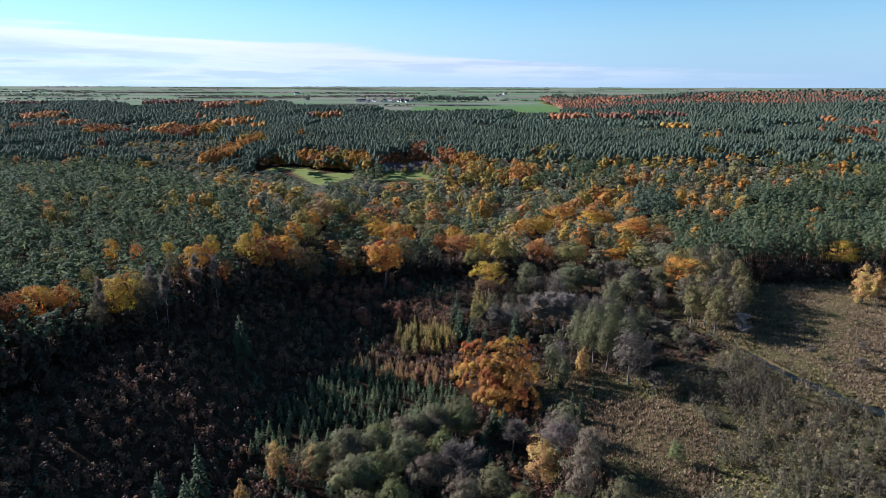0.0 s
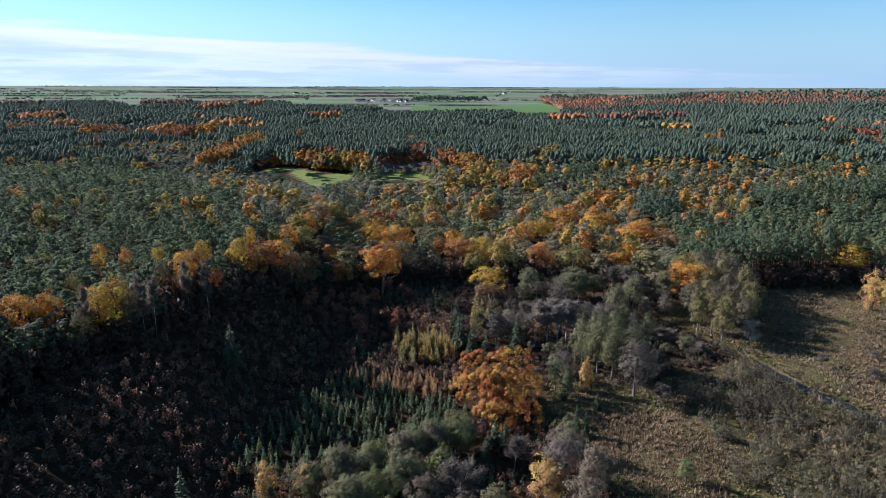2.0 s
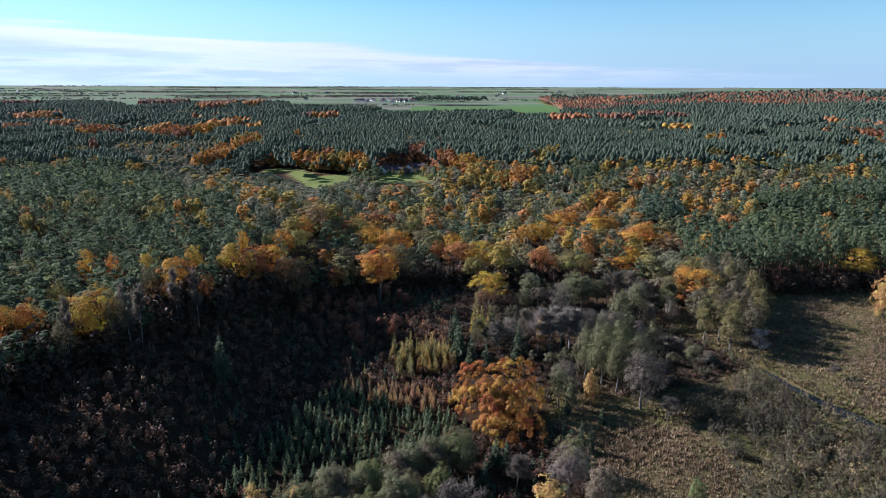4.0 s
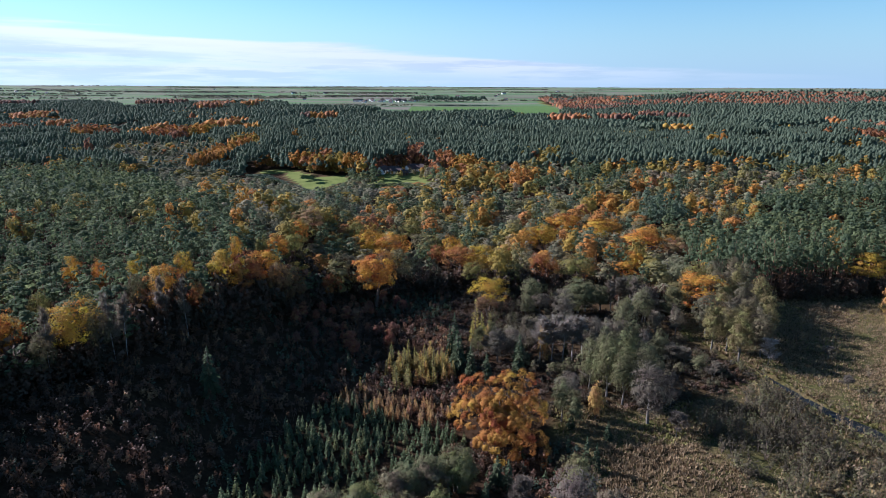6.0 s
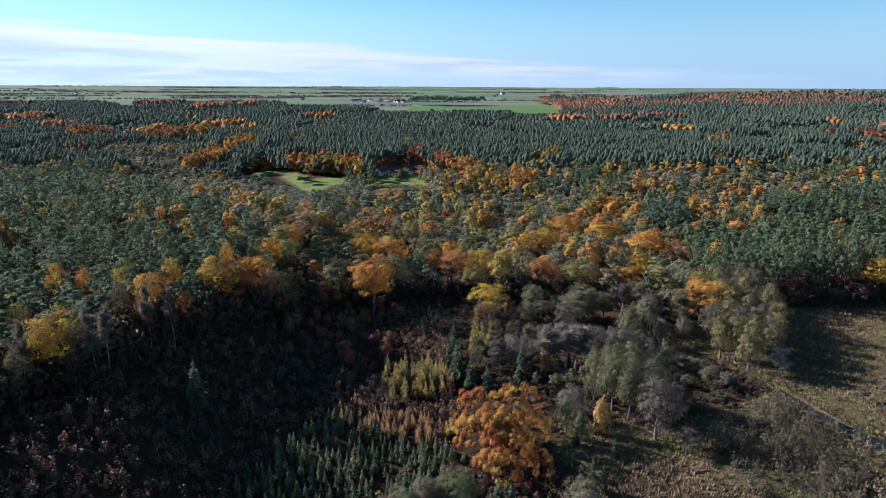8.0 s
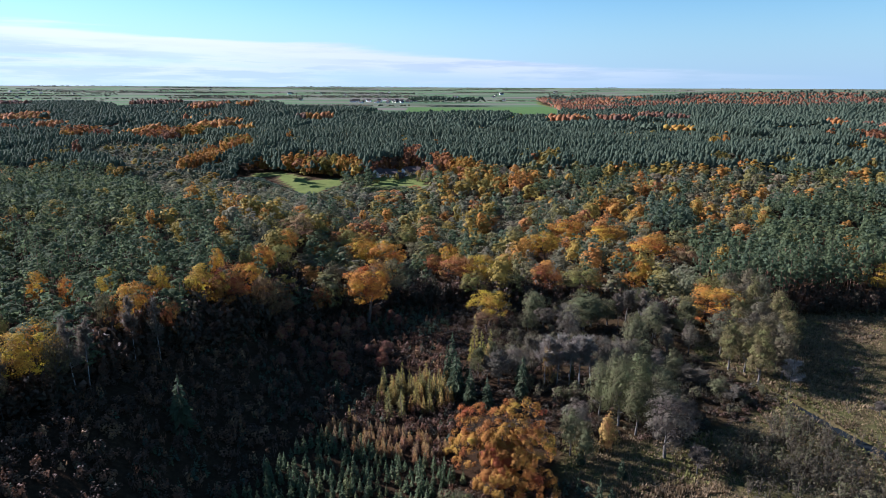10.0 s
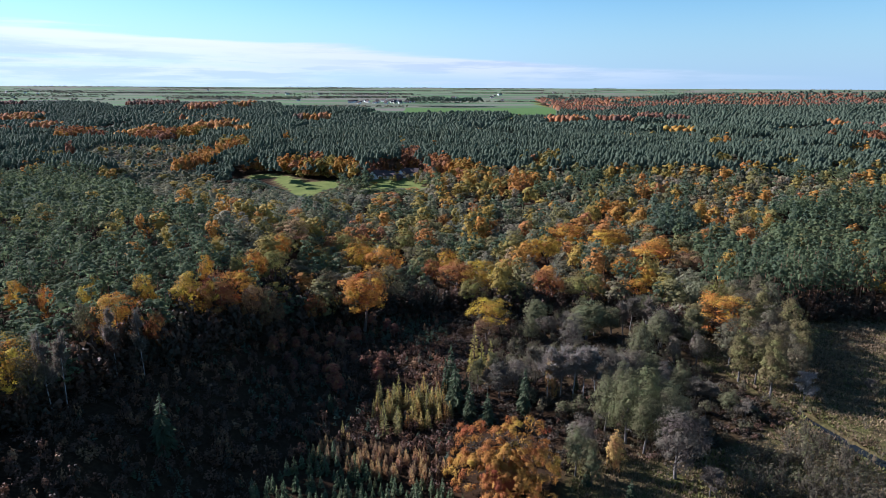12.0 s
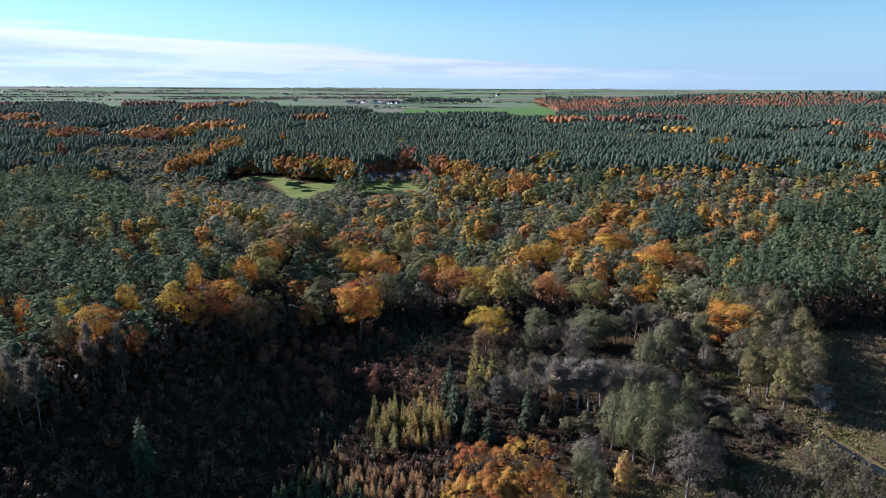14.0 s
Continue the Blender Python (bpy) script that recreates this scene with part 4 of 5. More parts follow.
B4 = [dome(271 + k, 5, FLATTER, 0.5) for k in range(8)]
G1 = [bare(281 + k, 14, 6.5, 1, 170, 0, 0.25, 0.12) for k in range(4)]
SETS = {"pine": (P1, P2, P3, P4, P4), "broad": (B1, B2, B3, B4, B4), "grey": (G1[:2] + B1[:3], B2, B3, B4, B4)}

# groups of other trees in the pine woods: centre, half extents and leaf tone
ORANGE_STANDS = [(-703, 1137, 42, 56, 0.52), (-566, 976, 19, 36, 0.55), (-434, 1519, 15, 68, 0.56), (-400, 912, 10, 67, 0.45), (-339, 983, 17, 36, 0.5), (-431, 1135, 9.9, 4, 0.5), (-317, 1005, 21, 50, 0.5),
    (-212, 645, 11, 84, 0.46), (-215, 1157, 15, 22, 0.5), (-126, 590, 8.5, 12, 0.46), (-123, 602, 4.1, 15, 0.42), (-104, 569, 9.1, 10, 0.44), (-74, 561, 10, 14, 0.46), (17, 537, 6.8, 22, 0.42),
    (26, 533, 6.3, 18, 0.5), (27, 479, 12, 4, 0.44), (30, 448, 3.4, 4, 0.42), (42, 479, 6.5, 4, 0.46), (62, 496, 6.7, 4, 0.54)]
ORANGE_STANDS_MORE = [(74, 483, 8.2, 4, 0.52), (249, 548, 5.1, 4, 0.42), (196, 516, 9.6, 4, 0.5), (211, 504, 8.5, 4, 0.54), (199, 431, 8.0, 4, 0.46), (138, 444, 8.2, 4, 0.5), (-135, 373, 6.5, 4, 0.5),
    (-82, 274, 3.5, 4, 0.44), (-112, 280, 2.3, 4, 0.5), (-38, 357, 2.4, 4, 0.5), (-26, 371, 4.0, 4, 0.5), (-5, 351, 4.7, 4, 0.52), (47, 355, 4.7, 4, 0.56), (101, 388, 8.4, 4, 0.5),
    (156, 380, 8.5, 4, 0.48), (155, 347, 4.6, 4, 0.47), (217, 360, 3.9, 4, 0.42)]
RUST_STANDS = [(-579, 895, 25, 11, 0.62), (-472, 887, 19, 37, 0.6), (-436, 867, 11, 16, 0.78), (-941, 1472, 44, 33, 0.85), (-655, 1550, 57, 51, 0.82), (-493, 1427, 35, 87, 0.66), (-369, 885, 10.0, 49, 0.6),
    (-339, 862, 10, 40, 0.64), (-344, 645, 4.4, 4, 0.7), (-234, 1169, 8.2, 34, 0.85), (-197, 1170, 12, 23, 0.62), (-106, 600, 8.2, 8, 0.62), (-23, 611, 8.4, 39, 0.78), (3, 556, 9.5, 35, 0.68),
    (55, 471, 8.7, 13, 0.58), (225, 1140, 36, 32, 0.66), (304, 1142, 32, 32, 0.74), (380, 1197, 23, 33, 0.82), (423, 1174, 21, 10, 0.85)]
RUST_STANDS_MORE = [(644, 1071, 11, 27, 0.6), (535, 821, 18, 33, 0.72), (661, 988, 8.6, 48, 0.76), (508, 864, 6.7, 9, 0.6), (167, 430, 4.0, 4, 0.62), (-97, 335, 7.2, 4, 0.6), (-38, 328, 7.0, 4, 0.6),
    (-24, 330, 8.2, 4, 0.62), (84, 378, 5.7, 4, 0.64)]
YELLOW_STANDS = [(-455, 829, 12, 7, 0.4), (-329, 898, 16, 48, 0.38), (-267, 936, 9.8, 25, 0.38), (-225, 746, 19, 13, 0.25), (-241, 508, 9.5, 5, 0.33), (-180, 814, 4.2, 4, 0.35), (-88, 566, 9.5, 16, 0.36),
    (-63, 529, 5, 4, 0.40), (18, 461, 7.8, 4, 0.4), (82, 544, 3.2, 4, 0.36), (93, 585, 6.5, 9, 0.26), (107, 609, 5.2, 4, 0.28), (60, 440, 4.8, 7, 0.37), (91, 483, 6.1, 4, 0.4),
    (132, 507, 6.9, 5, 0.3), (426, 681, 7.6, 5, 0.4), (331, 919, 21, 13, 0.36), (319, 759, 17, 4, 0.38), (250, 581, 9.9, 8, 0.3)]
YELLOW_STANDS_MORE = [(258, 536, 9.1, 4, 0.32), (292, 570, 7.8, 7, 0.3), (331, 554, 10, 5, 0.25), (171, 515, 7.0, 4, 0.28), (211, 471, 3.6, 4, 0.36), (319, 492, 6.7, 7, 0.34), (151, 436, 4.0, 4, 0.34),
    (-121, 374, 5.6, 4, 0.28), (-125, 277, 6.1, 4, 0.27), (-107, 287, 4.7, 4, 0.27), (-96, 265, 1.5, 4, 0.33), (-158, 251, 2.8, 4, 0.3), (-52, 315, 5.2, 4, 0.36), (-5, 388, 5.2, 4, 0.3),
    (20, 353, 7.6, 4, 0.32), (12, 387, 3.2, 4, 0.34), (73, 388, 7.1, 4, 0.26), (107, 385, 3.2, 4, 0.36), (147, 389, 2.9, 4, 0.33)]
GREY_STANDS = [(-474, 1000, 17, 69, 0.3), (166, 485, 11, 10, 0.8), (179, 472, 7.2, 4, 0.45), (244, 489, 7.0, 15, 0.85), (253, 473, 6.4, 4, 0.15), (80, 445, 11, 4, 0.5), (-83, 298, 13, 4, 0.75),
    (56, 384, 3.8, 4, 0.5), (33, 307, 3.5, 4, 0.85)]
OLIVE_STANDS = [(-340, 613, 6.8, 4, 0.22), (-167, 292, 1.9, 5, 0.12), (-176, 295, 1.9, 4, 0.12), (242, 589, 5.0, 4, 0.2), (225, 484, 6.1, 10, 0.16), (270, 466, 14, 7, 0.14), (104, 435, 15, 4, 0.14),
    (-81, 308, 9.1, 4, 0.2), (-70, 308, 5.0, 4, 0.22), (-154, 254, 3.1, 4, 0.2), (-15, 352, 4.7, 4, 0.2), (186, 383, 5.1, 4, 0.22)]
PINE_STANDS = [(66, 297, 6, 4), (78, 276, 3, 4), (-43, 270, 5, 4), (-3, 322, 5, 4), (14, 321, 6, 4), (117, 352, 9, 8), (-14, 398, 12, 4)]
LEAF_STANDS = OLIVE_STANDS + YELLOW_STANDS + YELLOW_STANDS_MORE + ORANGE_STANDS + ORANGE_STANDS_MORE + RUST_STANDS + RUST_STANDS_MORE


def apart(x, y, room):
    """Picks points that keep their distance from one another."""
    cells, good = {}, np.zeros(len(x), bool)
    for i_, (a, b) in enumerate(zip(x.tolist(), y.tolist())):
        ca, cb = int(a // room), int(b // room)
        if all(math.hypot(a - p, b - q) > room for da in (-1, 0, 1) for db in (-1, 0, 1) for p, q in cells.get((ca + da, cb + db), ())):
            cells.setdefault((ca, cb), []).append((a, b))
            good[i_] = True
    return good


# forestry stands: each has its own age, height and shade
rs = np.random.default_rng(77)
STANDS = 420
SY = 300 + 2300 * rs.uniform(0, 1, STANDS) ** 1.5
SX = rs.uniform(-0.78, 0.78, STANDS) * SY
SH = rs.choice([0.78, 0.88, 0.95, 1.0, 1.05, 1.12, 1.2], STANDS)
ST = rs.uniform(-0.28, 0.28, STANDS)


def stand_of(x, y):
    best, who = np.full(len(x), 1e18), np.zeros(len(x), int)
    xx, yy = x + 12 * wobble(x, y, 40), y + 12 * wobble(y, x, 37)
    for k in range(STANDS):
        d2 = (xx - SX[k]) ** 2 + ((yy - SY[k]) * 0.8) ** 2
        m_ = d2 < best
        best[m_], who[m_] = d2[m_], k
    return who


BANDS = [(-60, 300, 4.6), (300, 520, 4.8), (520, 900, 3.6), (900, 1500, 5.6), (1500, 2100, 8.5)]


def level_of(y):
    return 0 if y < 300 else 1 if y < 520 else 2 if y < 900 else 3


bins = {"pine": [[], []], "broad": [[], []], "grey": [[], []]}


def plant(key, level, X, Y, h, w, t, spread):
    c, tr = stand(SETS[key][level], X, Y, h, w, t, spread, len(key), key == "grey" and level == 0)
    bins[key][0] += c
    if level == 0:
        bins[key][1] += tr


# the groups first: one tree for a small one, a loose grid for a large one
for key, spots in (("broad", LEAF_STANDS), ("grey", GREY_STANDS)):
    for px, py, rx, ry, tone in spots:
        if rx < 5.5 and ry < 9:
            X, Y, w = np.array([px], float), np.array([py], float), np.array([max(4.5, 2.1 * rx)])
        else:
            gap_ = 6.6 if py < 700 else 8.5
            X, Y = sow(rng, gap_, px - rx - gap_, px + rx + gap_, py - ry - gap_, py + ry + gap_)
            ok = ((X - px) / (rx + 0.5)) ** 2 + ((Y - py) / (ry + 0.5)) ** 2 + 0.3 * wobble(X, Y, 7 + 0.01 * py) < 1.0
            ok &= (rng.uniform(0, 1, len(X)) < 0.9) | (np.hypot(X - px, Y - py) < gap_)
            X, Y = X[ok], Y[ok]
            w = gap_ * rng.uniform(1.1, 1.55, len(X))
        if py < 400:
            ok = free(X, Y, 0.0)
            X, Y, w = X[ok], Y[ok], w[ok]
        n = len(X)
        if n:
            # beyond 640 m the leaf tone is shifted duller, as haze would mute it
            t = np.clip(tone + (0.1 if py > 640 else 0.0) + rng.normal(size=n) * (0.07 if py > 470 else 0.1), 0, 1)
            h = np.minimum((12.5 if key == "grey" else 15.5 if py < 640 else 18.5) * rng.uniform(0.88, 1.15, n), np.maximum(sight(X, Y), 3.0))
            plant(key, 1 if 250 < py < 300 else level_of(py), X, Y, h, w, t, 0.16)

for y0, y1, gap_ in BANDS:
    lod = level_of(y0 + 1)
    reach = 0.80 * y1 + 60
    X, Y = sow(rng, gap_, -reach, reach, y0, y1)
    seen = (X > -0.71 * np.maximum(Y, 0) - (50 if y0 < 300 else 20)) & (X < 0.715 * np.maximum(Y, 0) + 20) & (Y > np.interp(X, EDGE_X, EDGE_Y) + 2) & (Y < field_from(X) + 12 * wobble(X, Y, 60))
    for key in ("meadow", "yard", "glade"):
        seen &= ~inside(ZONES[key], X, Y)
    seen &= np.hypot(X - 938, Y - 1545) > 28
    X, Y = X[seen], Y[seen]
    ok = free(X, Y, 0.6) if y0 < 400 else np.ones(len(X), bool)
    for px, py, rx, ry, tone in LEAF_STANDS + GREY_STANDS:
        if y0 - 60 < py < y1 + 60:
            ok &= ((X - px) / (rx + 2.5)) ** 2 + ((Y - py) / (ry + 2.5)) ** 2 + 0.2 * wobble(X, Y, 6) > 1.0
    X, Y = X[ok], Y[ok]
    n = len(X)
    u = rng.uniform(0, 1, n)
    kind = np.zeros(n, int)                       # 0 pine, 1 autumn broadleaf, 2 grey
    patch = wobble(X, Y, 23 + 0.02 * Y) + 0.5 * wobble(X, Y, 9 + 0.01 * Y)
    tint = rng.uniform(0.2, 0.75, n)
    kind[(patch > 0.7) & (u < 0.10)] = 1
    kind[(u < 0.008) & (Y > 170)] = 1
    edge_gap = Y - np.interp(X, EDGE_X, EDGE_Y)
    kind[(edge_gap < 8) & (X < 30) & (Y > 170) & (u < 0.3)] = 1
    # share of autumn and of grey trees in the mixed woods
    for key, leaf_share, grey_share in (("mixed_slope", 0.38, 0.5), ("east_mix", 0.26, 0.52), ("carr_west", 0.05, 0.88), ("belt", 0.42, 0.48), ("carr", 0.10, 0.84)):
        z = inside(ZONES[key], X, Y)
        kind[z] = np.where(u[z] < leaf_share, 1, np.where(u[z] < leaf_share + grey_share, 2, 0))
    z = (Y > 325) & (Y < 530) & (X > -40) & (X < 0.48 * Y) & (wobble(X, Y, 13) > -0.35)
    kind[z] = np.where(u[z] < 0.36, 1, np.where(u[z] < 0.8, 2, 0))
    for px, py, rx, ry in PINE_STANDS:
        kind[((X - px) / (rx + 2)) ** 2 + ((Y - py) / (ry + 3)) ** 2 < 1] = 0
    # the beech hill in the east
    z = (X > 215) & (Y > 1365 + 45 * wobble(X, Y, 60)) & (wobble(X, Y, 55) + 0.6 * wobble(Y, X, 24) > -0.75)
    kind[z] = np.where(u[z] < 0.72, 1, np.where(u[z] < 0.88, 2, 0))
    keep = np.ones(n, bool)
    if lod < 2:
        leafy_ = np.where(kind > 0)[0]
        keep[leafy_] = apart(X[leafy_], Y[leafy_], 6.8)
    elif y0 < 900:
        keep &= ~((kind > 0) & (u % 0.01 < 0.003))
    X, Y, kind, tint, patch = X[keep], Y[keep], kind[keep], tint[keep], patch[keep]
    n = len(X)
    # unseen pines left of the view get 1.5 times the height, to shade the clearing
    big = (rng.uniform(0.66, 1.2, n) if lod == 0 else rng.uniform(0.78, 1.18, n)) * np.where((X < -0.68 * Y - 11) & (Y < 160), 1.5, 1.0) * np.where((X < 0) & (Y < 330), 0.93, 1.0) * np.where((X > 100) & (X < 200) & (Y < 285), 1.25, 1.0)
    who = stand_of(X, Y)
    big = np.where(kind == 0, big * np.where(Y > 330, SH[who], 1.0), big)
    tint = tint + np.where(Y > 330, ST[who], 0.0)
    for j, key in enumerate(("pine", "broad", "grey")):
        m = kind == j
        if not m.any():
            continue
        Xm, Ym, t = X[m], Y[m], tint[m]
        h = (16.5, 14.5, 12.0)[j] * big[m]
        h[inside(ZONES["carr"], Xm, Ym)] *= 0.8
        h[inside(ZONES["carr_west"], Xm, Ym) & (Ym < 640)] *= 0.7
        # young growth south of the leafy groups and of the oaks at the wood's edge
        if j == 0:
            for px, py, rx, ry, tone in LEAF_STANDS:
                if py >= 640:
                    h[(Ym < py - ry * 0.5) & (Ym > py - ry - 60) & (np.abs(Xm - px * Ym / py) < rx + 2)] *= 0.66
                else:
                    h[(Ym < py - ry) & (Ym > py - ry - 26) & (np.abs(Xm - px * Ym / py) < rx + 1.5)] *= 0.68
            back = Ym - np.interp(Xm, EDGE_X, EDGE_Y)
            h[(back < 14) & (Xm < 30) & (Xm > -76)] *= 0.9
        h = np.minimum(h, sight(Xm, Ym))
        w = {0: gap_ * (1.15 if lod == 0 else 1.12 if lod == 1 else 1.16 if lod == 2 else 1.3), 1: 10.2 if lod < 3 else gap_ * 1.35, 2: 8.2 if lod < 3 else gap_ * 1.35}[j] * rng.uniform(0.8, 1.25, m.sum())
        if j == 0:
            t = np.clip(t + 0.15 * patch[m], 0, 1)
            # far bands stay near the pale 0.26 stop: haze put into the needle colour
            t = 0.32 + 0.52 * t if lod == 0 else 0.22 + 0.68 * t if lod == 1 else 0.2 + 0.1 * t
        elif j == 1:
            t = np.clip(0.04 + 0.62 * rng.uniform(0, 1, len(t)) ** 1.5 + 0.1 * patch[m], 0, 1)
            far_hill = Ym > 1300
            t[far_hill] = np.clip(0.84 + 0.1 * wobble(Xm, Ym, 40)[far_hill] + rng.normal(size=far_hill.sum()) * 0.05, 0.6, 1)
        else:
            t = np.clip(0.25 + 0.6 * t, 0, 1)
        side = np.abs(Xm) > 0.70 * np.maximum(Ym, 0) + 14
        close = ~side & (Ym < 400) & (j > 0)
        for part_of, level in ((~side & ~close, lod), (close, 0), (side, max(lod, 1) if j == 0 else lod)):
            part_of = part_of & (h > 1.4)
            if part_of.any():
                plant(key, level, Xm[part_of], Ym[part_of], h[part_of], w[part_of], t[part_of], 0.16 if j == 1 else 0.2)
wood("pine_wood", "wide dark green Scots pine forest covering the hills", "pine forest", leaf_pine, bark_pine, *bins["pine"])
wood("autumn_wood", "broad-leaved woodland in orange, yellow and rust leaf", "autumn woodland", leaf_autumn, bark, *bins["broad"])
wood("alder_carr", "grey leafless alder and willow woodland on wet ground", "alder woodland", leaf_carr, bark_grey, *bins["grey"])


# ------------------------------------------------------------ brush, thickets and reeds
def bush(seed, h=2.2, w=2.0, clumps=7, per=7, size=0.32, corners=3):
    rng = np.random.default_rng(seed)
    d = unit(rng.normal(size=(clumps, 3)))
    c = np.stack([d[:, 0] * w * 0.3, d[:, 1] * w * 0.3, h * (0.25 + 0.6 * rng.uniform(0, 1, clumps))], 1)
    return dict(crown=leaves(rng, c, w * 0.24, per, size, 1.2, 0.7, corners, 0.2), trunk=None, h=h, w=w)


def scatter(rng, x0, x1, y0, y1, gap_, test):
    n_ = int((x1 - x0) * (y1 - y0) / gap_ ** 2)
    X, Y = rng.uniform(x0, x1, n_), rng.uniform(y0, y1, n_)
    ok = test(X, Y) & ((Y > 78) | (X < -70) | (rng.uniform(0, 1, n_) < 0.6))
    X, Y = X[ok], Y[ok]
    ok = np.ones(len(X), bool)
    for x, y, r in taken:
        ok &= np.hypot(X - x, Y - y) > r * 0.3 + 0.2
    return X[ok], Y[ok]


BUSH = [bush(301 + k) for k in range(6)]
SAPLING = [bush(307 + k, 8.0, 4.5, 10, 8, 0.75) for k in range(4)]
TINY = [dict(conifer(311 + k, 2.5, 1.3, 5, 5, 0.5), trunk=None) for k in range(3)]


def scrub(seed, h=4.0, w=3.4, stems=4, twigs=60, twig_w=0.035, leafy=22):
    """A many-stemmed leafless shrub, or a small tree with few stems."""
    rng = np.random.default_rng(seed)
    wood_, p, d = [], [], []
    for k in range(stems):
        a = k * 2.4 + rng.uniform(0, 0.7)
        top = np.array([math.cos(a) * w * 0.42, math.sin(a) * w * 0.42, h * rng.uniform(0.7, 1.0)]) * (1 if k else np.array([0.15, 0.15, 1]))
        mid = top * np.array([0.45, 0.45, 0.55])
        wood_.append(tube([(0, 0, -0.2), mid, top], [0.05 + h * 0.006, 0.035 + h * 0.003, 0.015], 3))
        m_ = twigs // stems
        q_ = rng.uniform(0.2, 1.0, (m_, 1))
        p.append(np.where(q_ < 0.55, mid * q_ / 0.55, mid + (top - mid) * (q_ - 0.55) / 0.45) + rng.normal(size=(m_, 3)) * w * 0.06)
        d.append(unit(unit(top)[None] + rng.normal(size=(m_, 3)) * 0.45 + np.array([0, 0, 0.3])))
    p, d = np.concatenate(p), np.concatenate(d)
    m_ = len(p)
    ln = rng.uniform(0.5, 1.2, (m_, 1)) * h * 0.17
    sd = unit(np.cross(d, rng.normal(size=(m_, 3)))) * twig_w
    v = np.stack([p - sd, p + sd, p + d * ln], 1).reshape(-1, 3)
    crown = (v, np.arange(m_ * 3).reshape(-1, 3), np.repeat(rng.uniform(0, 1, m_), 3))
    if leafy:
        pk = rng.integers(0, m_, leafy)
        crown = join([crown, leaves(rng, p[pk] + d[pk] * ln[pk] * 0.7, 0.07 * w, 3, 0.34, 1, 0.8, 3, 0.2, 0.7, (0, 0, h * 0.3), (w, w, h))])
    V, F, _ = join(wood_)
    return dict(crown=crown, trunk=(V, F, None), h=h, w=w)


SHRUB_W = [scrub(321 + k) for k in range(5)]
COPSE = [scrub(331 + k, 10, 5, 6, 200, 0.07, 40) for k in range(3)] + [broad(336 + k, 10, 6, 26, 11, 0.55, 0.12, 3) for k in range(4)]

rng = np.random.default_rng(21)
south = lambda X, Y: Y < np.interp(X, EDGE_X, EDGE_Y) + 3
# the shaded clearing: young beeches with brown leaves, small pines, brambles
X, Y = scatter(rng, -130, 36, 0, 262, 1.8, lambda X, Y: south(X, Y) & (line_distance(TRACK, X, Y) > 0.5) & ~inside(PLANT, X, Y) & (X < 32 - 0.12 * (Y - 150)) & ((X < 4) | (Y < 150)))
n = len(X)
u = wobble(X, Y, 14) + rng.normal(size=n) * 0.35
m = u > -0.25
c1, _ = stand(BUSH, X[m], Y[m], rng.uniform(1.4, 3.6, m.sum()), rng.uniform(1.5, 2.8, m.sum()), np.clip(rng.normal(0.5, 0.25, m.sum()), 0, 1), 0.3)
c2, _ = stand(TINY, X[~m], Y[~m], rng.uniform(1.5, 3.2, (~m).sum()), rng.uniform(1.2, 2.0, (~m).sum()), rng.uniform(0, 0.6, (~m).sum()), 0.2)
wood("beech_brush", "low brown-leaved beech saplings and brambles in a shaded clearing", "undergrowth", leaf_brush, bark, c1, [])
wood("pine_seedlings", "dark small pine seedlings among the undergrowth of the clearing", "seedlings", leaf_pine, bark, c2, [])
# understorey along the wood's edge
X, Y = scatter(rng, -140, 240, 60, 275, 1.9, lambda X, Y: (np.abs(Y - np.interp(X, EDGE_X, EDGE_Y) - 3) < 7))
c1, _ = stand(SAPLING, X, Y, rng.uniform(3, 10, len(X)), rng.uniform(2.5, 4.5, len(X)), np.clip(rng.normal(0.2, 0.2, len(X)), 0, 1), 0.3)
wood("edge_thicket", "dull brown bushes and saplings under the wood's edge", "bushes", leaf_brush, bark, c1, [])

# dense understorey inside the western wood
X, Y = scatter(rng, -150, -20, -40, 260, 2.3, lambda X, Y: (Y > np.interp(X, EDGE_X, EDGE_Y)) & ((Y < np.interp(X, EDGE_X, EDGE_Y) + 45) | ((X > -122) & (Y < 150))))
c1, _ = stand(SAPLING, X, Y, rng.uniform(6, 13, len(X)), rng.uniform(3.5, 6, len(X)), np.clip(rng.normal(0.2, 0.2, len(X)), 0, 1), 0.3)
wood("understorey", "shaded saplings under the tall trees of the western wood", "undergrowth", leaf_brush, bark, c1, [])

# grey thickets east of the plantation
PATCH = [(35, 148), (60, 150), (66, 138), (58, 118), (46, 104), (38, 112), (36, 130)]
THICK = [(64, 166), (90, 178), (99, 156), (110, 141), (140, 118), (160, 60), (120, 5), (36, 5), (44, 98), (56, 112), (64, 132), (62, 150)]
X, Y = scatter(rng, 30, 170, 10, 190, 1.95, lambda X, Y: inside(THICK, X, Y) & (line_distance(STREAM, X, Y) > np.interp(X, [91, 96], [1.0, 3.4])) & (wobble(X, Y, 6) + 0.6 * wobble(X, Y, 2.7) > -0.7))
c1, t1 = stand(SHRUB_W, X, Y, rng.uniform(1.6, 5.6, len(X)), rng.uniform(2.0, 4.4, len(X)), np.clip(0.45 + 0.35 * wobble(X, Y, 8) + rng.normal(size=len(X)) * 0.22, 0, 1), 0.25)
wood("willow_thicket", "dense leafless grey willow scrub in the wet meadow", "willow scrub", leaf_grey, bark_scrub, c1, t1)
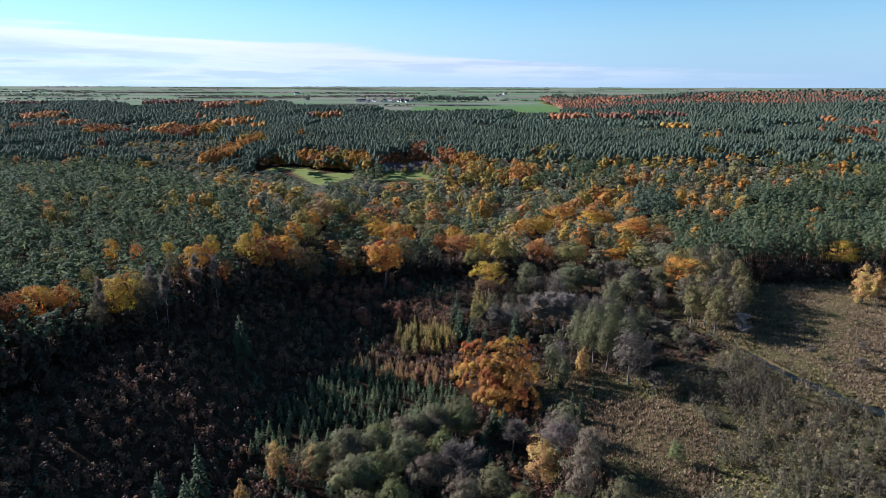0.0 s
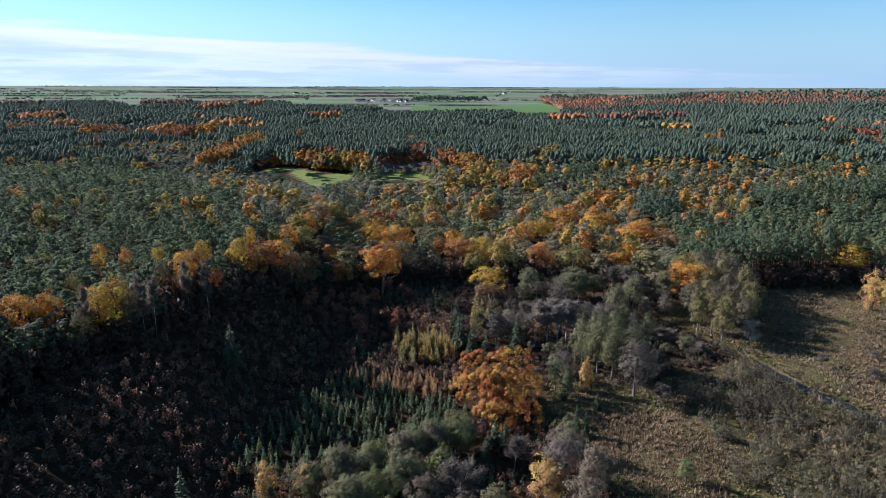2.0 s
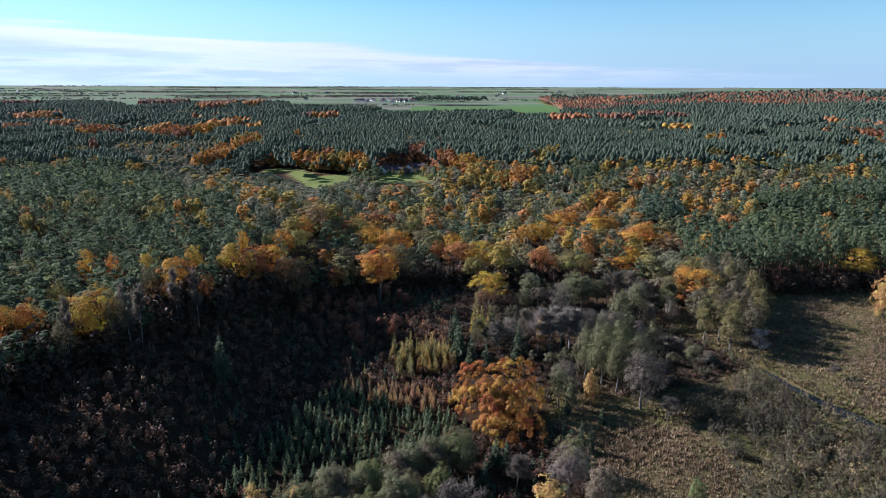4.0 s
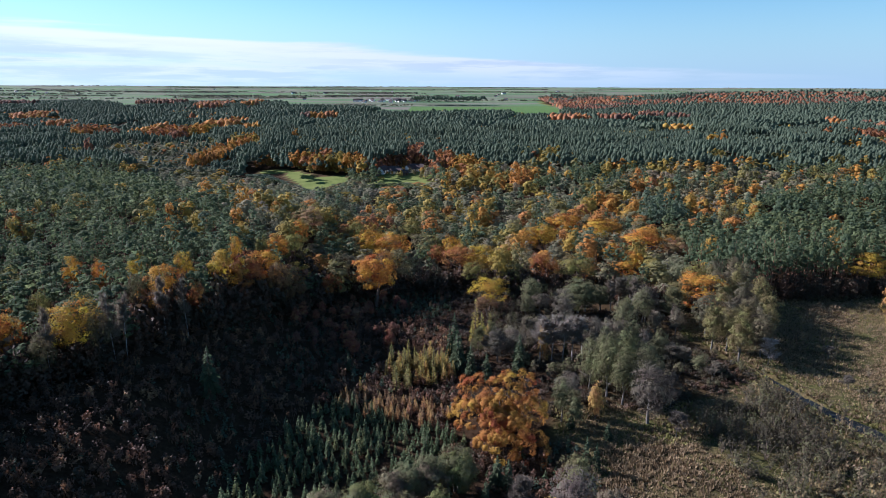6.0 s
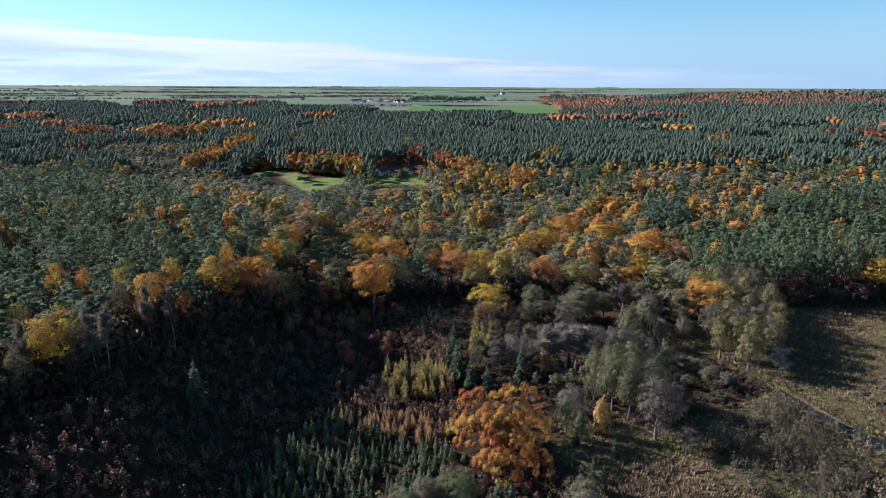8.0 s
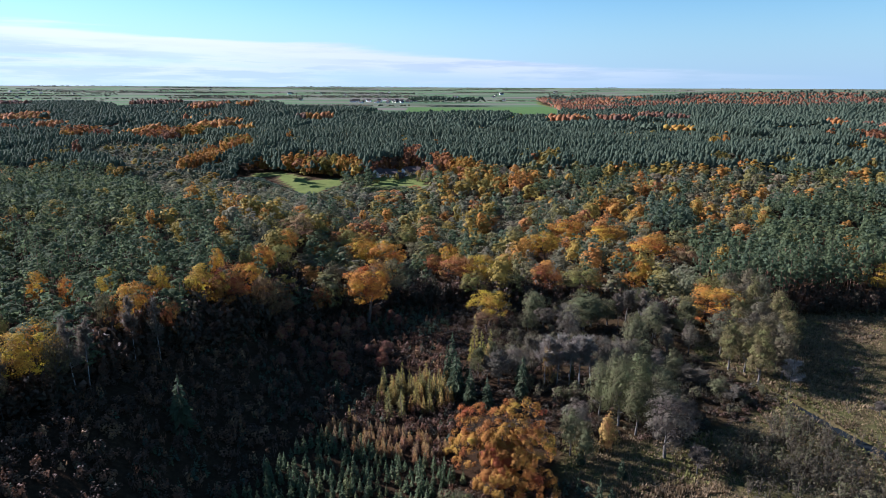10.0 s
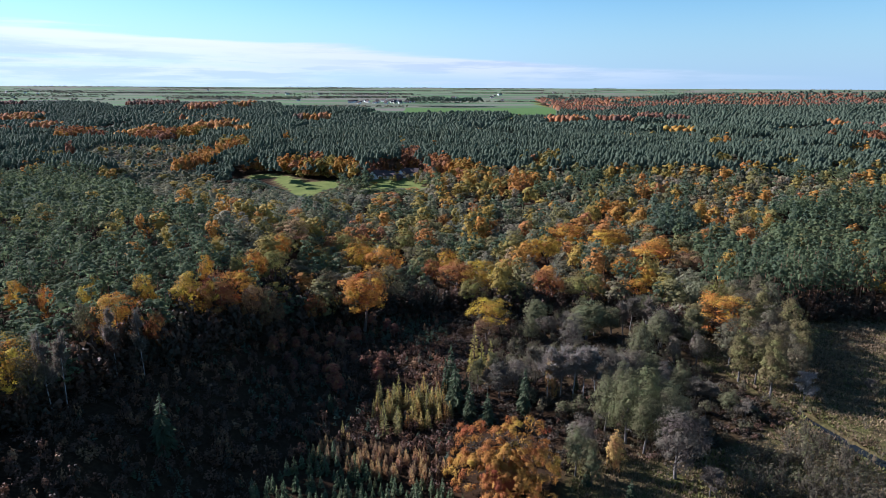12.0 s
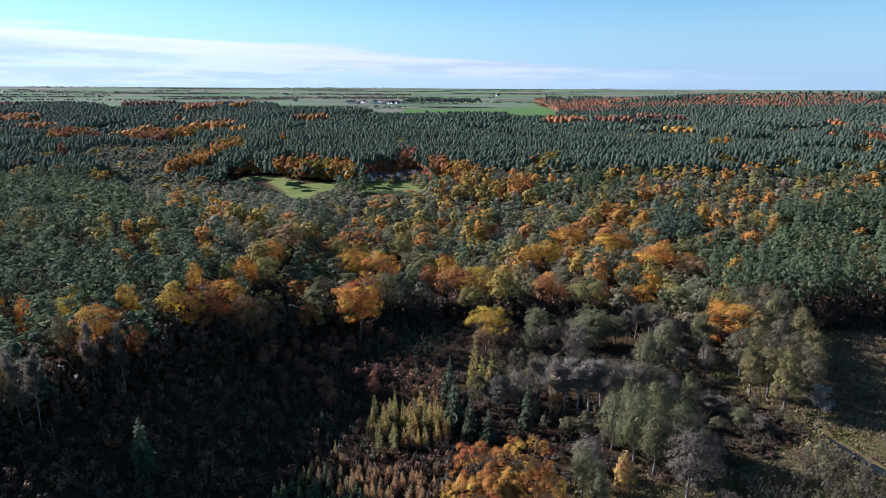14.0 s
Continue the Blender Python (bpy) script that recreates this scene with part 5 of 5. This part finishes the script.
X, Y = scatter(rng, 0, 120, 150, 270, 3.2, lambda X, Y: inside(VALLEY, X, Y) & (wobble(X, Y, 9.0) > -0.3) & (line_distance(STREAM, X, Y) > 2.5))
hh = rng.uniform(2, 5, len(X)) * np.where(Y > 178, 1, 0.5) * np.where(X > 70, 0.7, 1)
c1, t1 = stand(COPSE, X, Y, hh, hh * rng.uniform(0.5, 0.75, len(X)) + 0.6, rng.uniform(0.0, 0.75, len(X)), 0.3)
wood("valley_copse", "thicket of bare grey alders and willows along the valley", "alder thicket", leaf_grey, bark_scrub, c1, t1)

# undergrowth between the alders; its low, dark tint paints in the shade there
X, Y = scatter(rng, 2, 112, 150, 270, 1.9, lambda X, Y: (inside(VALLEY, X, Y) | ((X < 30) & (Y > 164) & south(X, Y))) & (line_distance(STREAM, X, Y) > 2.5) & (X > 3))
c1, _ = stand(BUSH, X, Y, rng.uniform(0.8, 2.4, len(X)), rng.uniform(1.6, 3.2, len(X)), np.clip(rng.normal(0.15, 0.15, len(X)), 0, 1), 0.25)
wood("copse_undergrowth", "low brambles and tall weeds between the alders, coloured dark as if in shade", "undergrowth", leaf_brush, bark, c1, [])

# single willow bushes in the open meadow
X, Y = scatter(rng, 60, 240, 100, 255, 6.0, lambda X, Y: south(X, Y) & ~inside(THICK, X, Y) & ~inside(VALLEY, X, Y) & ~inside(PATCH, X, Y) & (rng.uniform(0, 1, len(X)) < 0.55) & (X < 0.72 * Y + 20))
c1, t1 = stand(SHRUB_W, X, Y, rng.uniform(1.5, 4.0, len(X)), rng.uniform(2.0, 4.2, len(X)), rng.uniform(0.2, 0.9, len(X)), 0.25)
wood("meadow_bushes", "scattered leafless willow bushes in the reed meadow", "bushes", leaf_grey, bark_scrub, c1, t1)

# tussocks of reed and grass
TUFT = []
for k in range(4):
    r_ = np.random.default_rng(341 + k)
    a = r_.uniform(0, 6.283, 7)
    b0 = np.stack([np.cos(a) * 0.12, np.sin(a) * 0.12, np.zeros(7)], 1)
    tip = np.stack([np.cos(a) * r_.uniform(0.25, 0.7, 7), np.sin(a) * r_.uniform(0.25, 0.7, 7), r_.uniform(0.5, 1.0, 7)], 1)
    sd = np.stack([-np.sin(a), np.cos(a), np.zeros(7)], 1) * 0.16
    TUFT.append(dict(crown=(np.stack([b0 - sd, b0 + sd, tip], 1).reshape(-1, 3), np.arange(21).reshape(7, 3), np.repeat(r_.uniform(0, 1, 7), 3)), trunk=None, h=1.0, w=1.2))
REED = [(0.0, (0.07, 0.052, 0.028)), (0.35, (0.15, 0.105, 0.055)), (0.65, (0.24, 0.17, 0.095)), (0.85, (0.17, 0.15, 0.045)), (1.0, (0.13, 0.13, 0.036))]
leaf_reed = foliage("dry reed and grass", REED, 0.3)
X, Y = scatter(rng, 30, 260, 20, 262, 0.82, lambda X, Y: south(X, Y) & (X < 0.72 * Y + 30) & (line_distance(STREAM, X, Y) > np.interp(X, [92, 97], [0.4, 2.6])) & (X > 33) & ~inside(VALLEY, X, Y))
t = 0.52 + 0.2 * wobble(X, Y, 11) + rng.normal(size=len(X)) * 0.16 + 0.03 + 0.45 * (1 - ss((line_distance(STREAM, X, Y) - 3) / 9)) + 0.16 * inside(THICK, X, Y)
c1, _ = stand(TUFT, X, Y, rng.uniform(0.25, 0.9, len(X)) * (1 + 0.5 * wobble(X, Y, 4)), rng.uniform(0.8, 2.8, len(X)), np.clip(t, 0, 1), 0.2)
X, Y = scatter(rng, 33, 70, 96, 156, 0.75, lambda X, Y: inside(PATCH, X, Y))
c2, _ = stand(TUFT, X, Y, rng.uniform(0.7, 1.6, len(X)), rng.uniform(0.9, 1.7, len(X)), np.clip(0.4 + 0.25 * wobble(X, Y, 3.5) + rng.normal(size=len(X)) * 0.12, 0, 0.72), 0.25)
c1 = c1 + c2
X, Y = scatter(rng, 84, 190, 140, 250, 0.95, lambda X, Y: south(X, Y) & ~inside(VALLEY, X, Y) & (X < 0.72 * Y + 24) & (line_distance(STREAM, X, Y) > np.interp(X, [92, 97], [0.4, 2.6])))
c2, _ = stand(TUFT, X, Y, rng.uniform(0.5, 1.3, len(X)), rng.uniform(1.0, 2.2, len(X)), np.clip(0.5 + 0.3 * wobble(X, Y, 6) + rng.normal(size=len(X)) * 0.16, 0, 1), 0.2)
c1 = c1 + c2
# greener, in part darker tussocks east of the great oak and round the alders
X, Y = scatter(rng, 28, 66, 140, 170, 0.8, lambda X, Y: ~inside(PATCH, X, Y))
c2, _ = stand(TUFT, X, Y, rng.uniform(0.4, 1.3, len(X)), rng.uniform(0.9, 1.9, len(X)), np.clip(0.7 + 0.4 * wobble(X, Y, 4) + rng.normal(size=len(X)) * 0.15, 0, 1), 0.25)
c1 = c1 + c2
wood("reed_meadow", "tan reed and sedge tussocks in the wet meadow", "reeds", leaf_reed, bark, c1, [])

# the stream
pts = np.array(STREAM, float)
fine = np.concatenate([np.stack([np.interp(np.linspace(0, len(pts) - 1, 120), np.arange(len(pts)), pts[:, k]) for k in (0, 1)], 1)])
for _ in range(6):
    fine[1:-1] = (fine[:-2] + 2 * fine[1:-1] + fine[2:]) / 4
tg = unit(np.gradient(fine, axis=0))
nrm2 = np.stack([-tg[:, 1], tg[:, 0]], 1)
wid = (np.interp(fine[:, 0], [91, 95, 100], [0.6, 1.5, 2.5]) * (1 + 0.2 * np.sin(np.arange(120) * 0.5)))[:, None]
wv = np.concatenate([np.c_[fine - nrm2 * wid, np.full(120, -0.7)], np.c_[fine + nrm2 * wid, np.full(120, -0.7)]])
wv[:, 2] += np.tile(ground_z(fine[:, 0], fine[:, 1]), 2)
wf = np.array([(i, i + 1, i + 121, i + 120) for i in range(119)])
wm, wnt, wb = material("dark stream water")
wb.inputs["Base Color"].default_value = (0.012, 0.016, 0.018, 1)
wb.inputs["Roughness"].default_value = 0.3
wb.inputs["Specular IOR Level"].default_value = 0.02
wn = add(wnt, "ShaderNodeTexNoise", Scale=1.5, Detail=3.0)
wbp = add(wnt, "ShaderNodeBump", Strength=0.15, Distance=0.05)
wnt.links.new(wn.outputs["Fac"], wbp.inputs["Height"])
wnt.links.new(wbp.outputs[0], wb.inputs["Normal"])
tagged(new("stream", mesh_of("stream", wv, wf, wm, None, True)), "narrow dark stream winding through the meadow", "stream", "", "structure")

# ------------------------------------------------------------ farmland trees and hedges
rng = np.random.default_rng(33)
hx, hy, ht = [], [], []


def grove(x0, x1, y0, y1, n_, tone):
    hx.append(rng.uniform(x0, x1, n_)), hy.append(rng.uniform(y0, y1, n_)), ht.append(np.clip(rng.normal(tone, 0.15, n_), 0, 1))


for k in range(52):
    y = 1500 + 3300 * rng.uniform(0, 1) ** 1.2
    x = rng.uniform(-0.75, 0.35) * y
    ln, dp = rng.uniform(60, 420) * (0.5 + y / 3000), rng.choice([2, 3, 5, 9, 24])
    if y < field_from(x) + 60 or (-90 < x < 340 and y < 1900):
        continue
    grove(x - ln / 2, x + ln / 2, y - dp, y + dp, int(6 + ln / 8 * (1 + dp / 9)), rng.choice([0.0, 0.1, 0.3, 0.5]))
for k in range(28):
    y = rng.uniform(2900, 4800)
    x = rng.uniform(-0.75, 0.78) * y
    ln = rng.uniform(200, 900)
    grove(x - ln / 2, x + ln / 2, y - 12, y + 12, int(8 + ln / 10), rng.choice([0.0, 0.1, 0.2, 0.5]))
X, Y, T = np.concatenate(hx), np.concatenate(hy), np.concatenate(ht)
c1, _ = stand(B4, X, Y, rng.uniform(3.5, 8, len(X)), rng.uniform(6, 11, len(X)), T, 0.1)
wood("hedges", "hedgerows and small groves between distant fields", "hedgerow", leaf_carr, bark, c1, [])
X, Y = sow(rng, 7.5, -80, 120, 1650, 1790)
ok = (np.hypot((X - 22) / 88, (Y - 1720) / 48) + 0.15 * wobble(X, Y, 30) < 1)
X, Y = X[ok], Y[ok]
c1, _ = stand(P4, X, Y, rng.uniform(18, 25, len(X)), rng.uniform(8, 11, len(X)), rng.uniform(0.1, 0.4, len(X)), 0.1)
wood("field_copse", "dark pine copse standing among the distant fields", "pine copse", leaf_pine, bark_pine, c1, [])


# ------------------------------------------------------------ houses
def plain(name, c, rough=0.8):
    m = rough_stuff(name, tuple(v * 0.85 for v in c), c, 1.5, 0.1, rough)
    m.node_tree.nodes["Principled BSDF"].inputs["Specular IOR Level"].default_value = 0.15 if rough > 0.5 else 0.5
    return m


WALL_W, WALL_C = plain("white render", (0.80, 0.79, 0.76)), plain("cream render", (0.74, 0.68, 0.55))
TILE_R, TILE_D = plain("red roof tiles", (0.16, 0.07, 0.055)), plain("dark roof tiles", (0.075, 0.055, 0.05))
TIMBER = plain("weathered boards", (0.14, 0.10, 0.075))
PANE, DOOR = plain("window glass", (0.03, 0.035, 0.04), 0.1), plain("brown door", (0.10, 0.06, 0.035))


def box(x0, x1, y0, y1, z0, z1):
    v = np.array([(x, y, z) for z in (z0, z1) for y in (y0, y1) for x in (x0, x1)], float)
    return v, np.array([(0, 2, 3, 1), (4, 5, 7, 6), (0, 1, 5, 4), (2, 6, 7, 3), (0, 4, 6, 2), (1, 3, 7, 5)])


HOUSE = {}


def house_meshes(key, w, d, h, rise, wall, roof):
    body = box(-w / 2, w / 2, -d / 2, d / 2, -0.6, h)
    gv = np.array([(-w / 2, -d / 2, h), (-w / 2, d / 2, h), (-w / 2, 0, h + rise), (w / 2, -d / 2, h), (w / 2, d / 2, h), (w / 2, 0, h + rise)])
    gf = [np.array([(0, 2, 1), (3, 4, 5)])]
    v = np.concatenate([body[0], gv])
    o, th = 0.5, 0.25
    slope = rise / (d / 2)
    rv = []
    for s in (-1, 1):
        for lift in (0.0, th):
            rv += [(-w / 2 - o, s * (d / 2 + o), h - o * slope + lift), (w / 2 + o, s * (d / 2 + o), h - o * slope + lift), (w / 2 + o, 0, h + rise + lift), (-w / 2 - o, 0, h + rise + lift)]
    rf = []
    for k in (0, 8):
        rf += [(k, k + 1, k + 2, k + 3), (k + 4, k + 5, k + 6, k + 7), (k, k + 1, k + 5, k + 4), (k + 1, k + 2, k + 6, k + 5), (k, k + 3, k + 7, k + 4)]
    HOUSE[key] = dict(wall=mesh_of("wall", v, [body[1], gf[0] + 8], wall), roof=mesh_of("roof", np.array(rv), np.array(rf), roof),
                      window=mesh_of("window", *box(-0.6, 0.6, -0.06, 0.06, 0, 1.3), PANE), door=mesh_of("door", *box(-0.55, 0.55, -0.07, 0.07, 0, 2.1), DOOR),
                      chimney=mesh_of("chimney", *box(-0.4, 0.4, -0.4, 0.4, 0, 1.8), TILE_R), size=(w, d, h, rise))


house_meshes("white", 10, 7, 3.0, 3.2, WALL_W, TILE_D)
house_meshes("cream", 9, 7, 2.8, 3.0, WALL_C, TILE_D)
house_meshes("shed", 7, 5, 2.4, 1.8, TIMBER, TILE_D)
house_meshes("barn", 18, 9, 4.0, 3.5, WALL_W, TILE_D)


def house(key, x, y, turn, label, group):
    hm = HOUSE[key]
    w, d, h, rise = hm["size"]
    e = new("house")
    e.matrix_world = Matrix.Translation((x, y, float(ground_z(np.array(x, float), np.array(y, float))))) @ Matrix.Rotation(radians(turn), 4, "Z")
    part("wall", hm["wall"], e), part("roof", hm["roof"], e)
    n_ = int(w // 3.2)
    for k in range(n_):
        px = -w / 2 + (k + 0.5) * w / n_
        if k == n_ // 2:
            part("door", hm["door"], e).location = (px, -d / 2, 0.1)
        else:
            part("window", hm["window"], e).location = (px, -d / 2, 1.1)
    part("chimney", hm["chimney"], e).location = (w * 0.2, 0.6, h + rise - 0.8)
    return tagged(e, label, "house", group)


FARM = [("white", -49, 552, 68), ("cream", -37, 549, -22), ("white", -26, 556, 60), ("shed", -44, 562, 5), ("shed", -31, 541, 35), ("cream", -19, 562, -15), ("shed", -54, 544, -20)]
for key, x, y, a in FARM:
    house(key, x, y, a, "farmhouse with pale walls and steep brown-red roof in a forest clearing", "forest farmstead")
random.seed(9)
for k in range(34):
    x, y = random.uniform(-260, -70), random.uniform(1880, 2060)
    house(random.choice(["white", "cream", "barn"]), x, y, random.uniform(-40, 40), "small village house with pale walls and pitched roof", "distant village houses")
for k in range(26):
    y = random.uniform(1900, 3600)
    x = random.uniform(-0.7, 0.3) * y
    if y > field_from(x) + 80:
        house(random.choice(["white", "cream", "barn"]), x, y, random.uniform(-40, 40), "lone farm building among distant fields", "scattered farms")
house("barn", 938, 1560, 10, "large pale building on the wooded hill", "scattered farms")


# garden trees and bushes in the farmyard
rng = np.random.default_rng(55)
X, Y = sow(rng, 6.5, -85, 12, 470, 600)
ok = inside(ZONES["yard"], X, Y) & (rng.uniform(0, 1, len(X)) < 0.62) & ~((np.abs(X + 38) < 24) & (np.abs(Y - 560) < 9)) & (wobble(X, Y, 12) > -0.45)
X, Y = X[ok], Y[ok]
c1, _ = stand(B2, X, Y, rng.uniform(3, 8, len(X)), rng.uniform(3, 6, len(X)), rng.uniform(0.0, 0.5, len(X)), 0.2)
LOW = [dict(broad(421 + k, 12, 7, 20, 9, 1.2, 0.02, 3), trunk=None) for k in range(4)]
X, Y = sow(rng, 4.6, -190, 40, 390, 640)
away = np.minimum(line_distance(ZONES["meadow"] + ZONES["meadow"][:1], X, Y), line_distance(ZONES["yard"] + ZONES["yard"][:1], X, Y))
ok = (away < 17) & ~((X > -90) & (X < -50) & (Y < 545)) & ~inside(ZONES["meadow"], X, Y) & ~inside(ZONES["yard"], X, Y) & (Y > np.interp(X, [-190, -140, -128, -104, -76, -60], [606, 598, 580, 556, 546, 522]))
X, Y = X[ok], Y[ok]
wood("clearing_edge", "dense young birches, larches and beeches in autumn colours round the clearing", "young trees", leaf_autumn, bark,
           *stand(LOW, X, Y, rng.uniform(8, 15, len(X)), rng.uniform(4, 7, len(X)), np.clip(np.where(X < -70, 0.42, 0.78) + rng.normal(size=len(X)) * 0.13, 0, 1), 0.15))
wood("garden_trees", "small garden trees and bushes round the farmstead", "garden trees", leaf_autumn, bark, c1, [])
